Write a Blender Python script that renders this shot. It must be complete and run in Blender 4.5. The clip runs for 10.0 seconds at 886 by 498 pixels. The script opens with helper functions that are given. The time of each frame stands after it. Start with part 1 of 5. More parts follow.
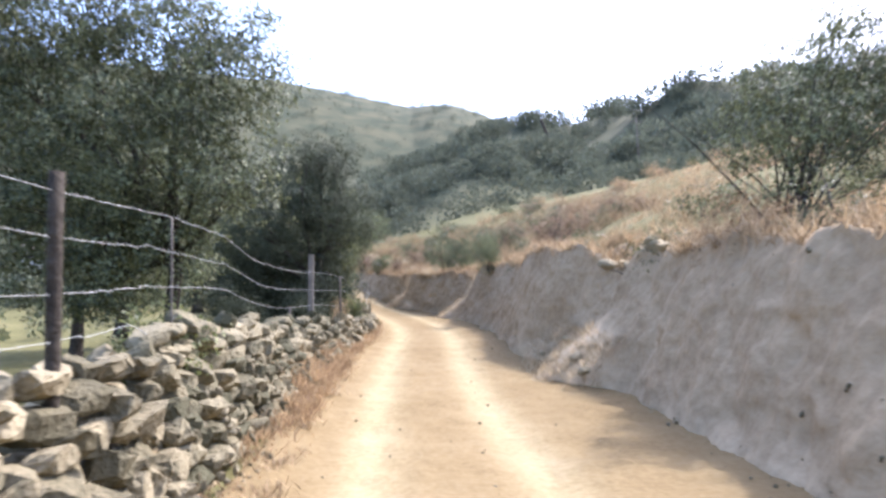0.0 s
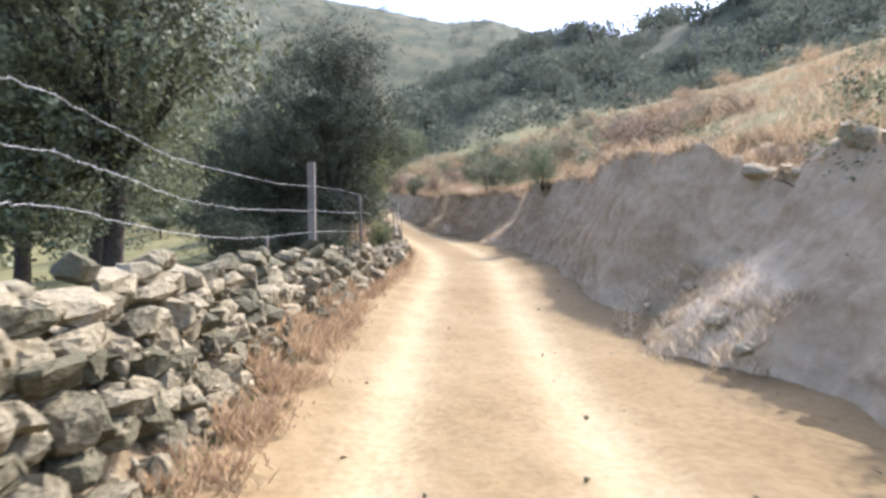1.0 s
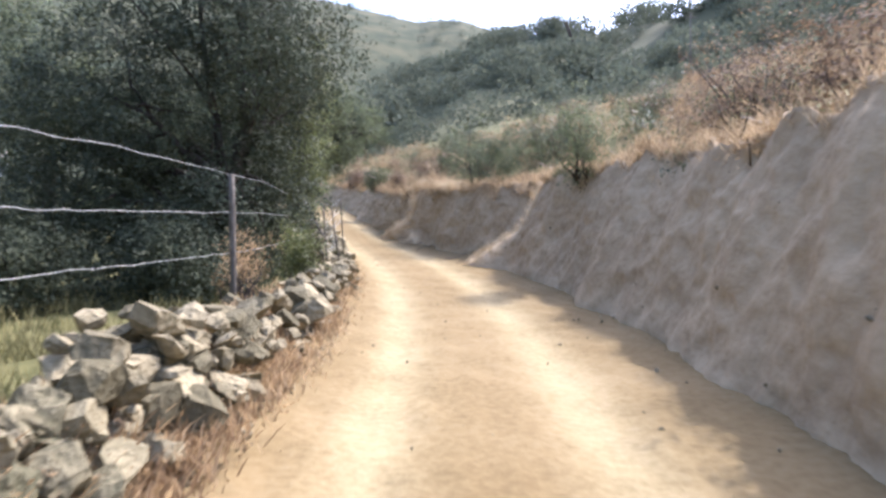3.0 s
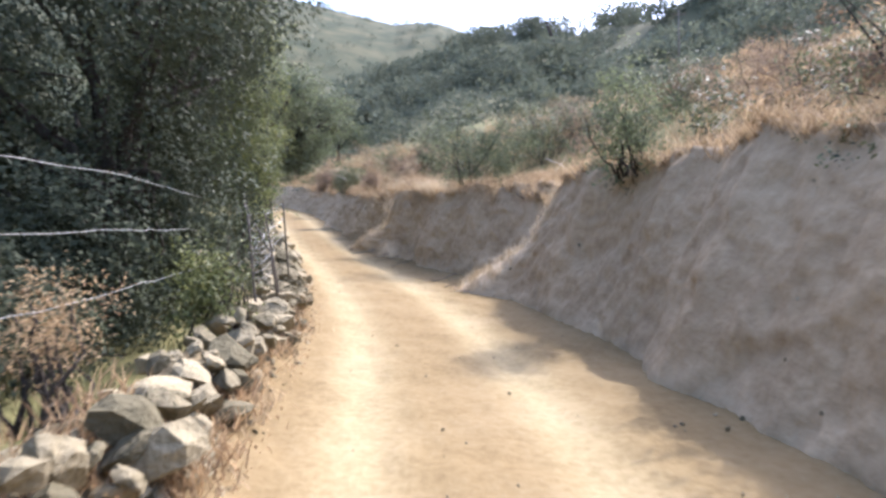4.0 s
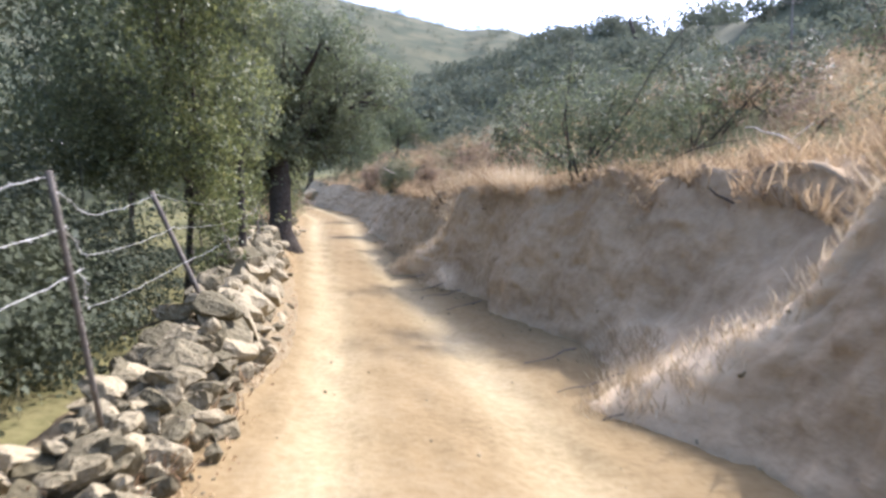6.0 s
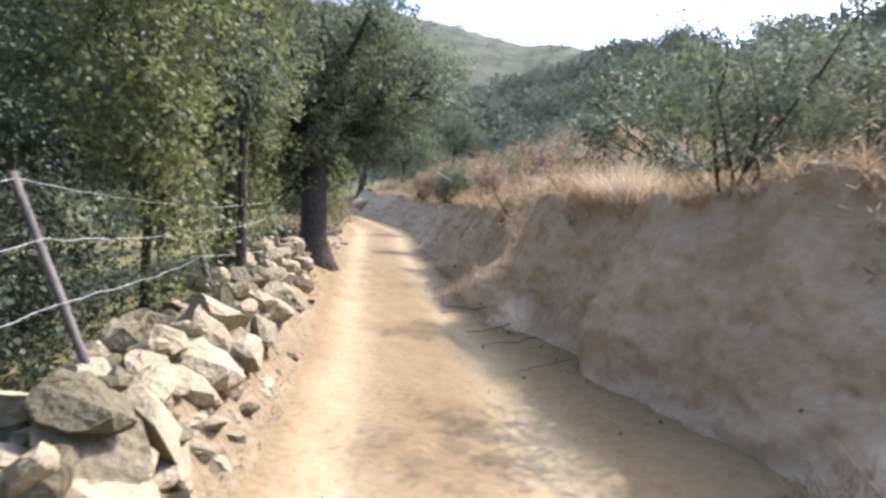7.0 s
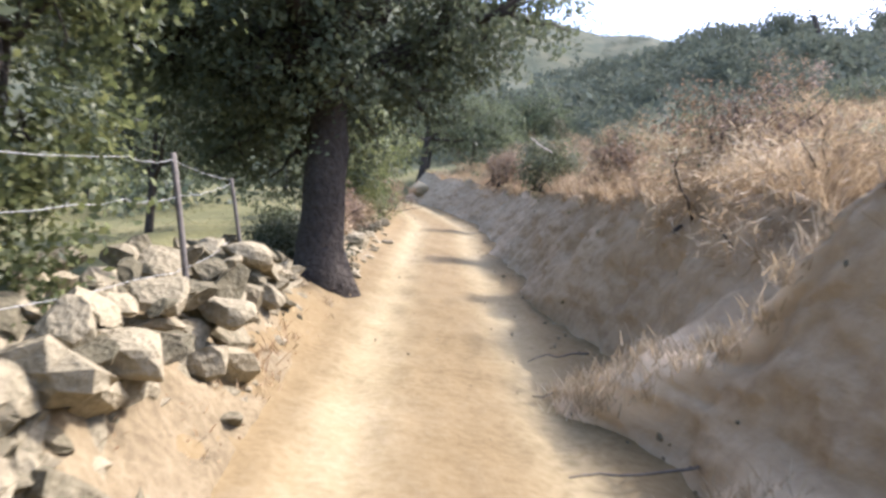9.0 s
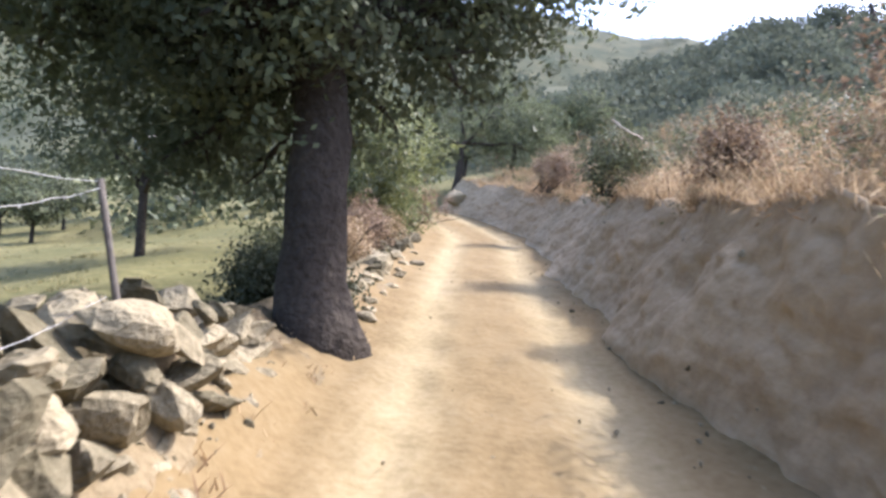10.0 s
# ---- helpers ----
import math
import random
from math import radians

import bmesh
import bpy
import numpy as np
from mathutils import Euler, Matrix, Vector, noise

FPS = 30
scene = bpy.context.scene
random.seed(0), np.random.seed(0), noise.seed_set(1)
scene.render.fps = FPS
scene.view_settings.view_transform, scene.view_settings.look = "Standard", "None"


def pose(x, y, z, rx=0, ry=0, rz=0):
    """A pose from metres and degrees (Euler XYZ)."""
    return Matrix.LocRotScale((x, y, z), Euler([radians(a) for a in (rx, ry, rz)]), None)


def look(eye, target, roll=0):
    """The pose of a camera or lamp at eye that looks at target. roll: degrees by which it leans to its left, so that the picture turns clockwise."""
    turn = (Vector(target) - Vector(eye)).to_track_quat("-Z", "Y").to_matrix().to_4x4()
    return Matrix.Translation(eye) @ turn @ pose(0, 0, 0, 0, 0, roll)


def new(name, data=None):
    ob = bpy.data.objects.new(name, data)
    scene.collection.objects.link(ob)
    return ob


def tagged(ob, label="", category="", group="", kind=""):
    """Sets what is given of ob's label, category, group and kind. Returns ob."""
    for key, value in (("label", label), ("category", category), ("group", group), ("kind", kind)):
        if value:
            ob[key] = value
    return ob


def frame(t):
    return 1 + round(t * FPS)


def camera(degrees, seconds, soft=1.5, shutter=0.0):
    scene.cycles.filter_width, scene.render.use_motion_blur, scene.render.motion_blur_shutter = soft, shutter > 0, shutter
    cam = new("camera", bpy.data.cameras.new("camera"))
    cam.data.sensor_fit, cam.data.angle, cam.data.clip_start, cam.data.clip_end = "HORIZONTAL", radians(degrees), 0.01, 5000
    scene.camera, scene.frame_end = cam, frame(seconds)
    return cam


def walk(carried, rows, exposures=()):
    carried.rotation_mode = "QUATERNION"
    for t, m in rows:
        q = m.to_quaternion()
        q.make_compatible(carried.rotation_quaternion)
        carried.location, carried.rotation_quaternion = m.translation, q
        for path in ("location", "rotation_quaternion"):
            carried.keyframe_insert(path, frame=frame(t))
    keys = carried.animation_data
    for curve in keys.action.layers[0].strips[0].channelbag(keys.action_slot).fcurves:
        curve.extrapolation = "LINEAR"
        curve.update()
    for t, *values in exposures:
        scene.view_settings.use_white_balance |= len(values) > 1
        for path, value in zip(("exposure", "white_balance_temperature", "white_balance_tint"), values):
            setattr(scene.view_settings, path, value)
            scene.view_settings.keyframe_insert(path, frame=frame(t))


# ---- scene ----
cam = camera(67.2, 10.0, soft=2.9, shutter=0.25)
# seconds, x, y, z, yaw, pitch, roll
PATH = [
    (0.0, 0.000, -0.000, 1.550, -0.20, 5.50, -2.01),
    (0.5, -0.045, 2.117, 1.628, 0.41, 1.62, -2.13),
    (1.0, -0.185, 4.198, 1.681, 3.31, -1.03, -1.71),
    (1.5, -0.337, 6.280, 1.724, 3.86, -2.77, -2.11),
    (2.0, -0.524, 8.351, 1.784, 3.37, -0.95, -3.04),
    (2.5, -0.616, 10.560, 1.894, 1.91, -1.05, -1.61),
    (4.0, -0.854, 16.621, 2.280, -1.72, -0.71, -0.70),
    (4.5, -0.816, 18.437, 2.376, -1.60, -0.65, 0.33),
    (5.0, -0.850, 20.156, 2.443, -0.21, -0.60, 1.72),
    (5.2, -0.898, 20.848, 2.474, 0.73, -1.11, -0.06),
    (6.5, -1.281, 25.183, 2.664, 5.99, 0.60, 3.30),
    (7.0, -1.536, 26.679, 2.742, 8.18, 0.86, 3.61),
    (7.5, -1.839, 28.259, 2.845, 9.72, 0.40, 4.16),
    (8.0, -2.166, 29.789, 2.943, 10.77, -0.83, 5.16),
    (8.5, -2.558, 31.367, 3.057, 12.32, 1.37, 5.86),
    (9.0, -2.898, 32.914, 3.157, 13.60, -0.47, 6.48),
    (9.5, -3.258, 34.345, 3.241, 15.51, -0.57, 4.73),
    (10.0, -3.724, 35.759, 3.344, 16.85, 0.05, 5.27),
]
walk(cam, [(t, pose(x, y, z, 90 + p, 0, w) @ pose(0, 0, 0, 0, 0, r)) for t, x, y, z, w, p, r in PATH],
     exposures=[(0.0, 2.3, 5750, 20), (10.0, 2.3, 5750, 20)])

# ---- daylight: a high sun ahead and to the right ----
SUN_AZ, SUN_EL = radians(48), radians(51)
world = bpy.data.worlds.new("sky")
scene.world = world
world.use_nodes = True
wn = world.node_tree
sky = wn.nodes.new("ShaderNodeTexSky")
sky.sky_type, sky.sun_disc = "NISHITA", False
sky.sun_elevation, sky.sun_rotation = SUN_EL, SUN_AZ
sky.air_density, sky.dust_density, sky.ozone_density = 1.0, 3.0, 1.0
wn.nodes["Background"].inputs["Strength"].default_value = 0.15
wn.links.new(sky.outputs[0], wn.nodes["Background"].inputs["Color"])
sun_data = bpy.data.lights.new("sun", "SUN")
sun_data.energy, sun_data.angle, sun_data.color = 2.0, radians(0.5), (1.0, 0.93, 0.82)
sun = new("sun", sun_data)
SUN_DIR = Vector((math.sin(SUN_AZ) * math.cos(SUN_EL), math.cos(SUN_AZ) * math.cos(SUN_EL), math.sin(SUN_EL)))
sun.matrix_world = look(SUN_DIR * 60, (0, 0, 0))


# ---- materials ----
def material(name, base, rough=0.85, bump=0.3, grain=8.0, spread=0.35, dark=None, light=None, patch=0.6, island=0.0,
             random_object=0.0, spec=0.3, translucent=None, distance=0.02):
    """A rough natural surface: fine grain and larger patches in two more tones, and a bump."""
    m = bpy.data.materials.new(name)
    m.use_nodes = True
    nt = m.node_tree
    n, k = nt.nodes, nt.links
    b = n["Principled BSDF"]
    b.inputs["Roughness"].default_value = rough
    b.inputs["Specular IOR Level"].default_value = spec
    geo = n.new("ShaderNodeNewGeometry")
    fine, large = n.new("ShaderNodeTexNoise"), n.new("ShaderNodeTexNoise")
    fine.inputs["Scale"].default_value, fine.inputs["Detail"].default_value = grain, 6
    large.inputs["Scale"].default_value, large.inputs["Detail"].default_value = patch, 3
    for q in (fine, large):
        k.new(geo.outputs["Position"], q.inputs["Vector"])
    dark = dark or tuple(c * (1 - spread) for c in base)
    light = light or tuple(min(1, c * (1 + spread)) for c in base)
    ramp = n.new("ShaderNodeValToRGB")
    e = ramp.color_ramp.elements
    e[0].position, e[0].color = 0.33, (*dark, 1)
    e[1].position, e[1].color = 0.68, (*light, 1)
    mid = e.new(0.5)
    mid.color = (*base, 1)
    mix = n.new("ShaderNodeMath")
    mix.operation = "MULTIPLY_ADD"
    mix.inputs[1].default_value = 0.55
    half = n.new("ShaderNodeMath")
    half.operation = "MULTIPLY"
    half.inputs[1].default_value = 0.45
    k.new(large.outputs["Fac"], half.inputs[0])
    k.new(fine.outputs["Fac"], mix.inputs[0])
    k.new(half.outputs[0], mix.inputs[2])
    level = mix
    for amount, source in ((island, geo.outputs["Random Per Island"]), (random_object, None)):
        if not amount:
            continue
        if source is None:
            source = n.new("ShaderNodeObjectInfo").outputs["Random"]
        shift = n.new("ShaderNodeMath")
        shift.operation = "MULTIPLY_ADD"
        shift.inputs[1].default_value = amount
        back = n.new("ShaderNodeMath")
        back.operation = "SUBTRACT"
        back.inputs[1].default_value = amount / 2
        k.new(source, shift.inputs[0])
        k.new(level.outputs[0], shift.inputs[2])
        k.new(shift.outputs[0], back.inputs[0])
        level = back
    k.new(level.outputs[0], ramp.inputs["Fac"])
    k.new(ramp.outputs["Color"], b.inputs["Base Color"])
    if bump:
        bn = n.new("ShaderNodeBump")
        bn.inputs["Strength"].default_value, bn.inputs["Distance"].default_value = bump, distance
        k.new(fine.outputs["Fac"], bn.inputs["Height"])
        k.new(bn.outputs["Normal"], b.inputs["Normal"])
    if translucent:
        tr, add = n.new("ShaderNodeBsdfTranslucent"), n.new("ShaderNodeMixShader")
        add.inputs[0].default_value = translucent
        k.new(ramp.outputs["Color"], tr.inputs["Color"])
        k.new(b.outputs[0], add.inputs[1])
        k.new(tr.outputs[0], add.inputs[2])
        k.new(add.outputs[0], n["Material Output"].inputs["Surface"])
    return m


DIRT = material("pale_dirt", (0.255, 0.203, 0.110), 0.95, 0.6, 14, 0.16, dark=(0.20, 0.155, 0.08), light=(0.295, 0.243, 0.145), patch=0.9, spec=0.12)
BANK = material("bank_earth", (0.307, 0.233, 0.14), 0.95, 0.6, 9, 0.4, dark=(0.246, 0.181, 0.107), light=(0.372, 0.288, 0.177), patch=1.0, spec=0.1, distance=0.04)
DUST = material("dusty_earth", (0.165, 0.128, 0.072), 0.95, 0.9, 16, 0.3, dark=(0.105, 0.08, 0.045), light=(0.215, 0.17, 0.10), patch=2.2, spec=0.1, distance=0.03)
STONE = material("field_stone", (0.14, 0.122, 0.074), 0.9, 0.9, 22, 0.3, dark=(0.075, 0.07, 0.04), light=(0.215, 0.185, 0.115), patch=3.0, random_object=0.5, spec=0.15, distance=0.035)
RUBBLE = material("rubble_stone", (0.172, 0.146, 0.09), 0.9, 0.9, 22, 0.3, dark=(0.098, 0.085, 0.05), light=(0.26, 0.22, 0.138), patch=3.0, island=0.5, spec=0.15, distance=0.035)
BARK = material("oak_bark", (0.05, 0.042, 0.033), 0.95, 1.0, 14, 0.4, patch=2.0, spec=0.08, distance=0.05)
TIMBER = material("weathered_timber", (0.17, 0.15, 0.125), 0.85, 0.5, 22, 0.3, patch=2.5, spec=0.2)
STAKE = material("dark_old_wood", (0.115, 0.10, 0.082), 0.9, 0.5, 22, 0.3, patch=2.5, spec=0.2)
WIRE = material("galvanised_wire", (0.36, 0.36, 0.33), 0.45, 0.1, 60, 0.25, patch=9, spec=0.5)
LEAF = material("oak_leaf", (0.10, 0.115, 0.066), 0.6, 0.0, 1.6, 0.3, dark=(0.068, 0.08, 0.045), light=(0.17, 0.19, 0.095), patch=0.5, island=0.25, spec=0.12, translucent=0.42)
# Dark holm oak leaf; on the undergrowth it carries the shade beneath the trees.
LEAF_HOLM_SHADE = material("holm_oak_and_shade_leaf", (0.058, 0.067, 0.041), 0.55, 0.0, 1.6, 0.3, dark=(0.04, 0.047, 0.029), light=(0.08, 0.09, 0.05), patch=0.5, island=0.2, spec=0.06, translucent=0.2)
LEAF_OLIVE = material("olive_leaf", (0.0968, 0.11, 0.0528), 0.6, 0.0, 3, 0.3, dark=(0.0528, 0.0616, 0.0352), light=(0.167, 0.176, 0.088), patch=0.7, island=0.5, spec=0.22, translucent=0.25)
LEAF_FRESH = material("ivy_leaf", (0.111, 0.128, 0.0467), 0.5, 0.0, 1.8, 0.3, dark=(0.0638, 0.0765, 0.034), light=(0.212, 0.221, 0.085), patch=0.6, island=0.35, spec=0.25, translucent=0.45)
BRUSH = material("dry_brush", (0.20, 0.14, 0.09), 0.85, 0.0, 3, 0.3, dark=(0.11, 0.08, 0.055), light=(0.30, 0.21, 0.13), patch=0.7, island=0.5, spec=0.2, translucent=0.2)
STRAW = material("dry_grass", (0.306, 0.225, 0.128), 0.8, 0.0, 3, 0.3, dark=(0.187, 0.132, 0.0723), light=(0.425, 0.327, 0.2), patch=0.5, island=0.5, spec=0.25, translucent=0.45)
RUSSET = material("russet_brush", (0.317, 0.216, 0.114), 0.85, 0.0, 3, 0.3, dark=(0.202, 0.132, 0.0748), light=(0.422, 0.308, 0.176), patch=0.7, island=0.5, spec=0.2, translucent=0.45)
# Paler dry grass; on slides, fan and tufts sunlight is put into its tone.
BLEACHED_LIT = material("bleached_lit_straw", (0.391, 0.315, 0.204), 0.8, 0.0, 3, 0.3, dark=(0.34, 0.264, 0.153), light=(0.561, 0.476, 0.332), patch=0.5, island=0.5, spec=0.25, translucent=0.45)
WEED = material("green_weed", (0.16, 0.15, 0.065), 0.8, 0.0, 3, 0.3, dark=(0.095, 0.095, 0.04), light=(0.27, 0.235, 0.11), patch=0.5, island=0.6, spec=0.25, translucent=0.3)
WOODLAND = material("distant_scrub", (0.10, 0.112, 0.078), 0.9, 0.0, 0.25, 0.35, patch=0.03, island=0.15, spec=0.1, translucent=0.35)


def ground_material():
    """Dry meadow near the road, scrub on the slopes farther off, bare earth where it is steep."""
    m = material("dry_meadow", (0.112, 0.104, 0.042), 0.95, 0.7, 5, 0.35, dark=(0.074, 0.073, 0.028), light=(0.165, 0.145, 0.064), patch=0.25, spec=0.1, distance=0.05)
    nt = m.node_tree
    n, k = nt.nodes, nt.links
    b = n["Principled BSDF"]
    near = b.inputs["Base Color"].links[0].from_socket
    geo = n.new("ShaderNodeNewGeometry")
    scrub = n.new("ShaderNodeTexNoise")
    scrub.inputs["Scale"].default_value, scrub.inputs["Detail"].default_value = 0.045, 8
    k.new(geo.outputs["Position"], scrub.inputs["Vector"])
    tone = n.new("ShaderNodeValToRGB")
    e = tone.color_ramp.elements
    # Scrub tones darkened: the far slopes' backlit shade is put into them.
    e[0].position, e[0].color = 0.38, (0.045, 0.054, 0.033, 1)
    e[1].position, e[1].color = 0.66, (0.088, 0.086, 0.05, 1)
    k.new(scrub.outputs["Fac"], tone.inputs["Fac"])
    far = n.new("ShaderNodeVectorMath")
    far.operation = "LENGTH"
    k.new(geo.outputs["Position"], far.inputs[0])
    step = n.new("ShaderNodeMapRange")
    step.interpolation_type = "SMOOTHSTEP"
    step.inputs["From Min"].default_value, step.inputs["From Max"].default_value = 60, 130
    k.new(far.outputs["Value"], step.inputs["Value"])
    mix = n.new("ShaderNodeMix")
    mix.data_type = "RGBA"
    k.new(step.outputs[0], mix.inputs["Factor"])
    k.new(near, mix.inputs["A"])
    k.new(tone.outputs["Color"], mix.inputs["B"])
    k.new(mix.outputs["Result"], b.inputs["Base Color"])
    return m


MEADOW = ground_material()


def wear_tracks(m):
    """Packed pale dust in the wheel tracks, looser greyer dirt between and beside them."""
    n, k = m.node_tree.nodes, m.node_tree.links
    b = n["Principled BSDF"]
    tone = b.inputs["Base Color"].links[0].from_socket
    worn = n.new("ShaderNodeAttribute")
    worn.attribute_name = "wear"
    loose = n.new("ShaderNodeMix")
    loose.data_type, loose.blend_type = "RGBA", "MULTIPLY"
    loose.inputs["Factor"].default_value = 1.0
    loose.inputs["B"].default_value = (0.66, 0.60, 0.53, 1)
    mix = n.new("ShaderNodeMix")
    mix.data_type = "RGBA"
    k.new(tone, loose.inputs["A"])
    k.new(worn.outputs["Fac"], mix.inputs["Factor"])
    k.new(loose.outputs["Result"], mix.inputs["A"])
    k.new(tone, mix.inputs["B"])
    k.new(mix.outputs["Result"], b.inputs["Base Color"])


wear_tracks(DIRT)


def loose_lit_spill(m):
    """Pale loose dust where earth has slid down the bank, with sunlight on it put into the tone."""
    n, k = m.node_tree.nodes, m.node_tree.links
    b = n["Principled BSDF"]
    tone = b.inputs["Base Color"].links[0].from_socket
    slid = n.new("ShaderNodeAttribute")
    slid.attribute_name = "slid"
    mix = n.new("ShaderNodeMix")
    mix.data_type = "RGBA"
    mix.inputs["B"].default_value = (0.60, 0.47, 0.30, 1)
    k.new(slid.outputs["Fac"], mix.inputs["Factor"])
    k.new(tone, mix.inputs["A"])
    k.new(mix.outputs["Result"], b.inputs["Base Color"])


loose_lit_spill(BANK)

# ---- the lie of the land ----
rng = np.random.default_rng(7)


def smooth(a, b, v):
    t = np.clip((v - a) / (b - a), 0, 1)
    return t * t * (3 - 2 * t)


def eased(xs, ys):
    """A smooth curve through a few stations along the road."""
    d = np.arange(-300.0, 2600.0, 0.5)
    v = np.interp(d, xs, ys)
    core = np.hanning(13)
    core /= core.sum()
    v = np.convolve(np.pad(v, 6, "edge"), core, "valid")
    return lambda y: np.interp(y, d, v)


road_x = eased([-30, 0, 4, 8.3, 12, 16.6, 20, 25.2, 28.3, 31.4, 34.3, 36, 42, 49, 54, 60, 66, 80, 120],
               [0.6, 0, -0.18, -0.52, -0.7, -0.85, -0.86, -1.28, -1.84, -2.56, -3.26, -3.8, -5.4, -7.3, -8.5, -11.6, -16, -29, -60])
road_z = eased([-60, 0, 4.2, 8.3, 10.6, 16.6, 20.2, 25.2, 28.3, 31.4, 34.3, 38.5, 42, 48.4, 54, 63, 75, 120],
               [-3, 0, 0.13, 0.23, 0.34, 0.73, 0.88, 1.10, 1.30, 1.51, 1.69, 2.04, 2.42, 3.1, 3.74, 5.0, 6.2, 9.0])
bank_foot = eased([-20, 6, 9.5, 12.5, 15, 32, 36, 38, 50, 60], [2.9, 2.9, 3.3, 3.1, 2.45, 2.45, 2.05, 1.75, 1.8, 1.85])
bank_top = eased([-20, 8, 15, 25, 30, 36, 42, 50, 58, 75], [2.1, 2.1, 2.35, 2.3, 2.05, 1.95, 1.65, 1.5, 1.4, 1.2])
bank_lean = eased([-20, 31, 34, 37, 39.5, 60], [0.95, 0.95, 0.5, 0.5, 0.85, 0.95])


def ripple(x, y, size, seed):
    """Soft uneven relief about -1 to 1."""
    r = np.random.default_rng(seed)
    out = np.zeros(np.broadcast(x, y).shape)
    for i in range(9):
        a, ph = r.uniform(0, 6.28, 2)
        f = 6.28 / size * r.uniform(0.5, 1.9)
        out += np.sin((x * np.cos(a) + y * np.sin(a)) * f + ph) * np.sin((y * np.cos(a + 1) - x * np.sin(a + 1)) * f * 0.7 + ph * 2)
    return out / 3.5


def ridge_lift(az):
    """Rise of the near wooded ridge over the compass, degrees off the road's heading."""
    return np.tan(np.radians(np.interp(az, [-180, -90, -50, -20, -6, 2, 6, 9, 12, 16, 23, 30, 45, 90, 180],
                                       [2, 3, 5, 7, 10.5, 14.6, 15.5, 15.2, 15.4, 16.0, 16.3, 16.6, 17, 12, 2])))


def crest_lift(az):
    return np.tan(np.radians(np.interp(az, [-180, -90, -40, -14, -8.5, -2.1, -0.6, 1.5, 4, 6.3, 9, 20, 60, 120, 180],
                                       [4, 10, 19, 18.9, 18.1, 16.9, 17.05, 17.0, 16.2, 15.2, 14.5, 13, 9, 4, 4])))


def land(x, y):
    """Height of the ground, with no road detail."""
    o, zr = x - road_x(y), road_z(y)
    foot, top = bank_foot(y), bank_top(y)
    left = zr + 0.05 * smooth(-1, -1.4, o) - 0.14 * np.clip(-o - 3.2, 0, 22) * smooth(22, 36, y) + 0.03 * np.clip(-o - 26, 0, 60) + 0.10 * ripple(x, y, 4.5, 3) * smooth(-2.2, -4, o)
    over = np.clip(o - foot - 1.0, 0, 80)
    right = zr + top * smooth(foot + 0.75, foot + 1.75, o) + 0.31 * over * smooth(0, 5, over) + 0.14 * ripple(x, y, 3.0, 4) * smooth(0.3, 2, over)
    z = np.where(o < 0.5, left, right)
    r = np.hypot(x, y)
    az = np.degrees(np.arctan2(x, y))
    near = 0.085 * r * np.clip(np.cos(np.radians(az)), 0.15, 1)
    climb = ridge_lift(az) * 185 * smooth(40, 190, r) + 6 * ripple(x, y, 60, 5) * smooth(70, 150, r) * smooth(185, 150, r)
    back = ridge_lift(az) * 185 * smooth(420, 190, r) + crest_lift(az) * 860 * smooth(260, 860, r)
    hill = np.where(r < 190, np.maximum(climb, near * 0.8), np.maximum(back, climb * 0.6))
    beyond = crest_lift(az) * 860 - 0.06 * (r - 860)
    hill = np.where(r > 860, np.maximum(beyond, 20), hill)
    w = smooth(45, 120, r)
    return z * (1 - w) + hill * w


def mesh_from(name, verts, faces, mat, flat=True):
    me = bpy.data.meshes.new(name)
    verts, faces = np.asarray(verts, np.float32), np.asarray(faces, np.int32)
    me.vertices.add(len(verts))
    me.vertices.foreach_set("co", verts.ravel())
    side = faces.shape[1]
    me.loops.add(faces.size)
    me.loops.foreach_set("vertex_index", faces.ravel())
    me.polygons.add(len(faces))
    me.polygons.foreach_set("loop_start", np.arange(0, faces.size, side, dtype=np.int32))
    me.polygons.foreach_set("use_smooth", np.full(len(faces), not flat))
    me.update(calc_edges=True)
    me.materials.append(mat)
    return me


def part(name, data, parent=None, label="", m=None):
    """Links a mesh as one object under a thing or a part."""
    ob = new(name, data)
    if parent:
        ob.parent = parent
    if m is not None:
        ob.matrix_basis = m
    if label:
        tagged(ob, label)
    return ob


def grid(name, X, Y, Z, mat, flat=False):
    a, b = X.shape
    idx = np.arange(a * b).reshape(a, b)
    faces = np.stack([idx[:-1, :-1], idx[:-1, 1:], idx[1:, 1:], idx[1:, :-1]], -1).reshape(-1, 4)
    return mesh_from(name, np.stack([X, Y, Z], -1).reshape(-1, 3), faces, mat, flat)


# buttresses of the bank: where each ends, how far the bank falls back, where it has come forward again, dip of the brow
SLIDES = ((12.6, -0.3, 4.0, 0.0), (18.4, 0.12, 5.0, 0.1), (22.0, 0.16, 4.5, 0.0), (27.2, 0.42, 4.8, 0.65), (33.0, 0.22, 3.4, 0.15), (36.9, 0.45, 4.4, 0.75),
          (42.3, 0.2, 4.5, 0.1), (47.6, 0.3, 4.0, 0.1), (53, 0.3, 4.0, 0.1))

# pale ribs of slid earth on two of them: where the rib stands at the foot and at the brow
RIBS = {27.2: (29.0, 28.0), 36.9: (38.25, 37.0)}


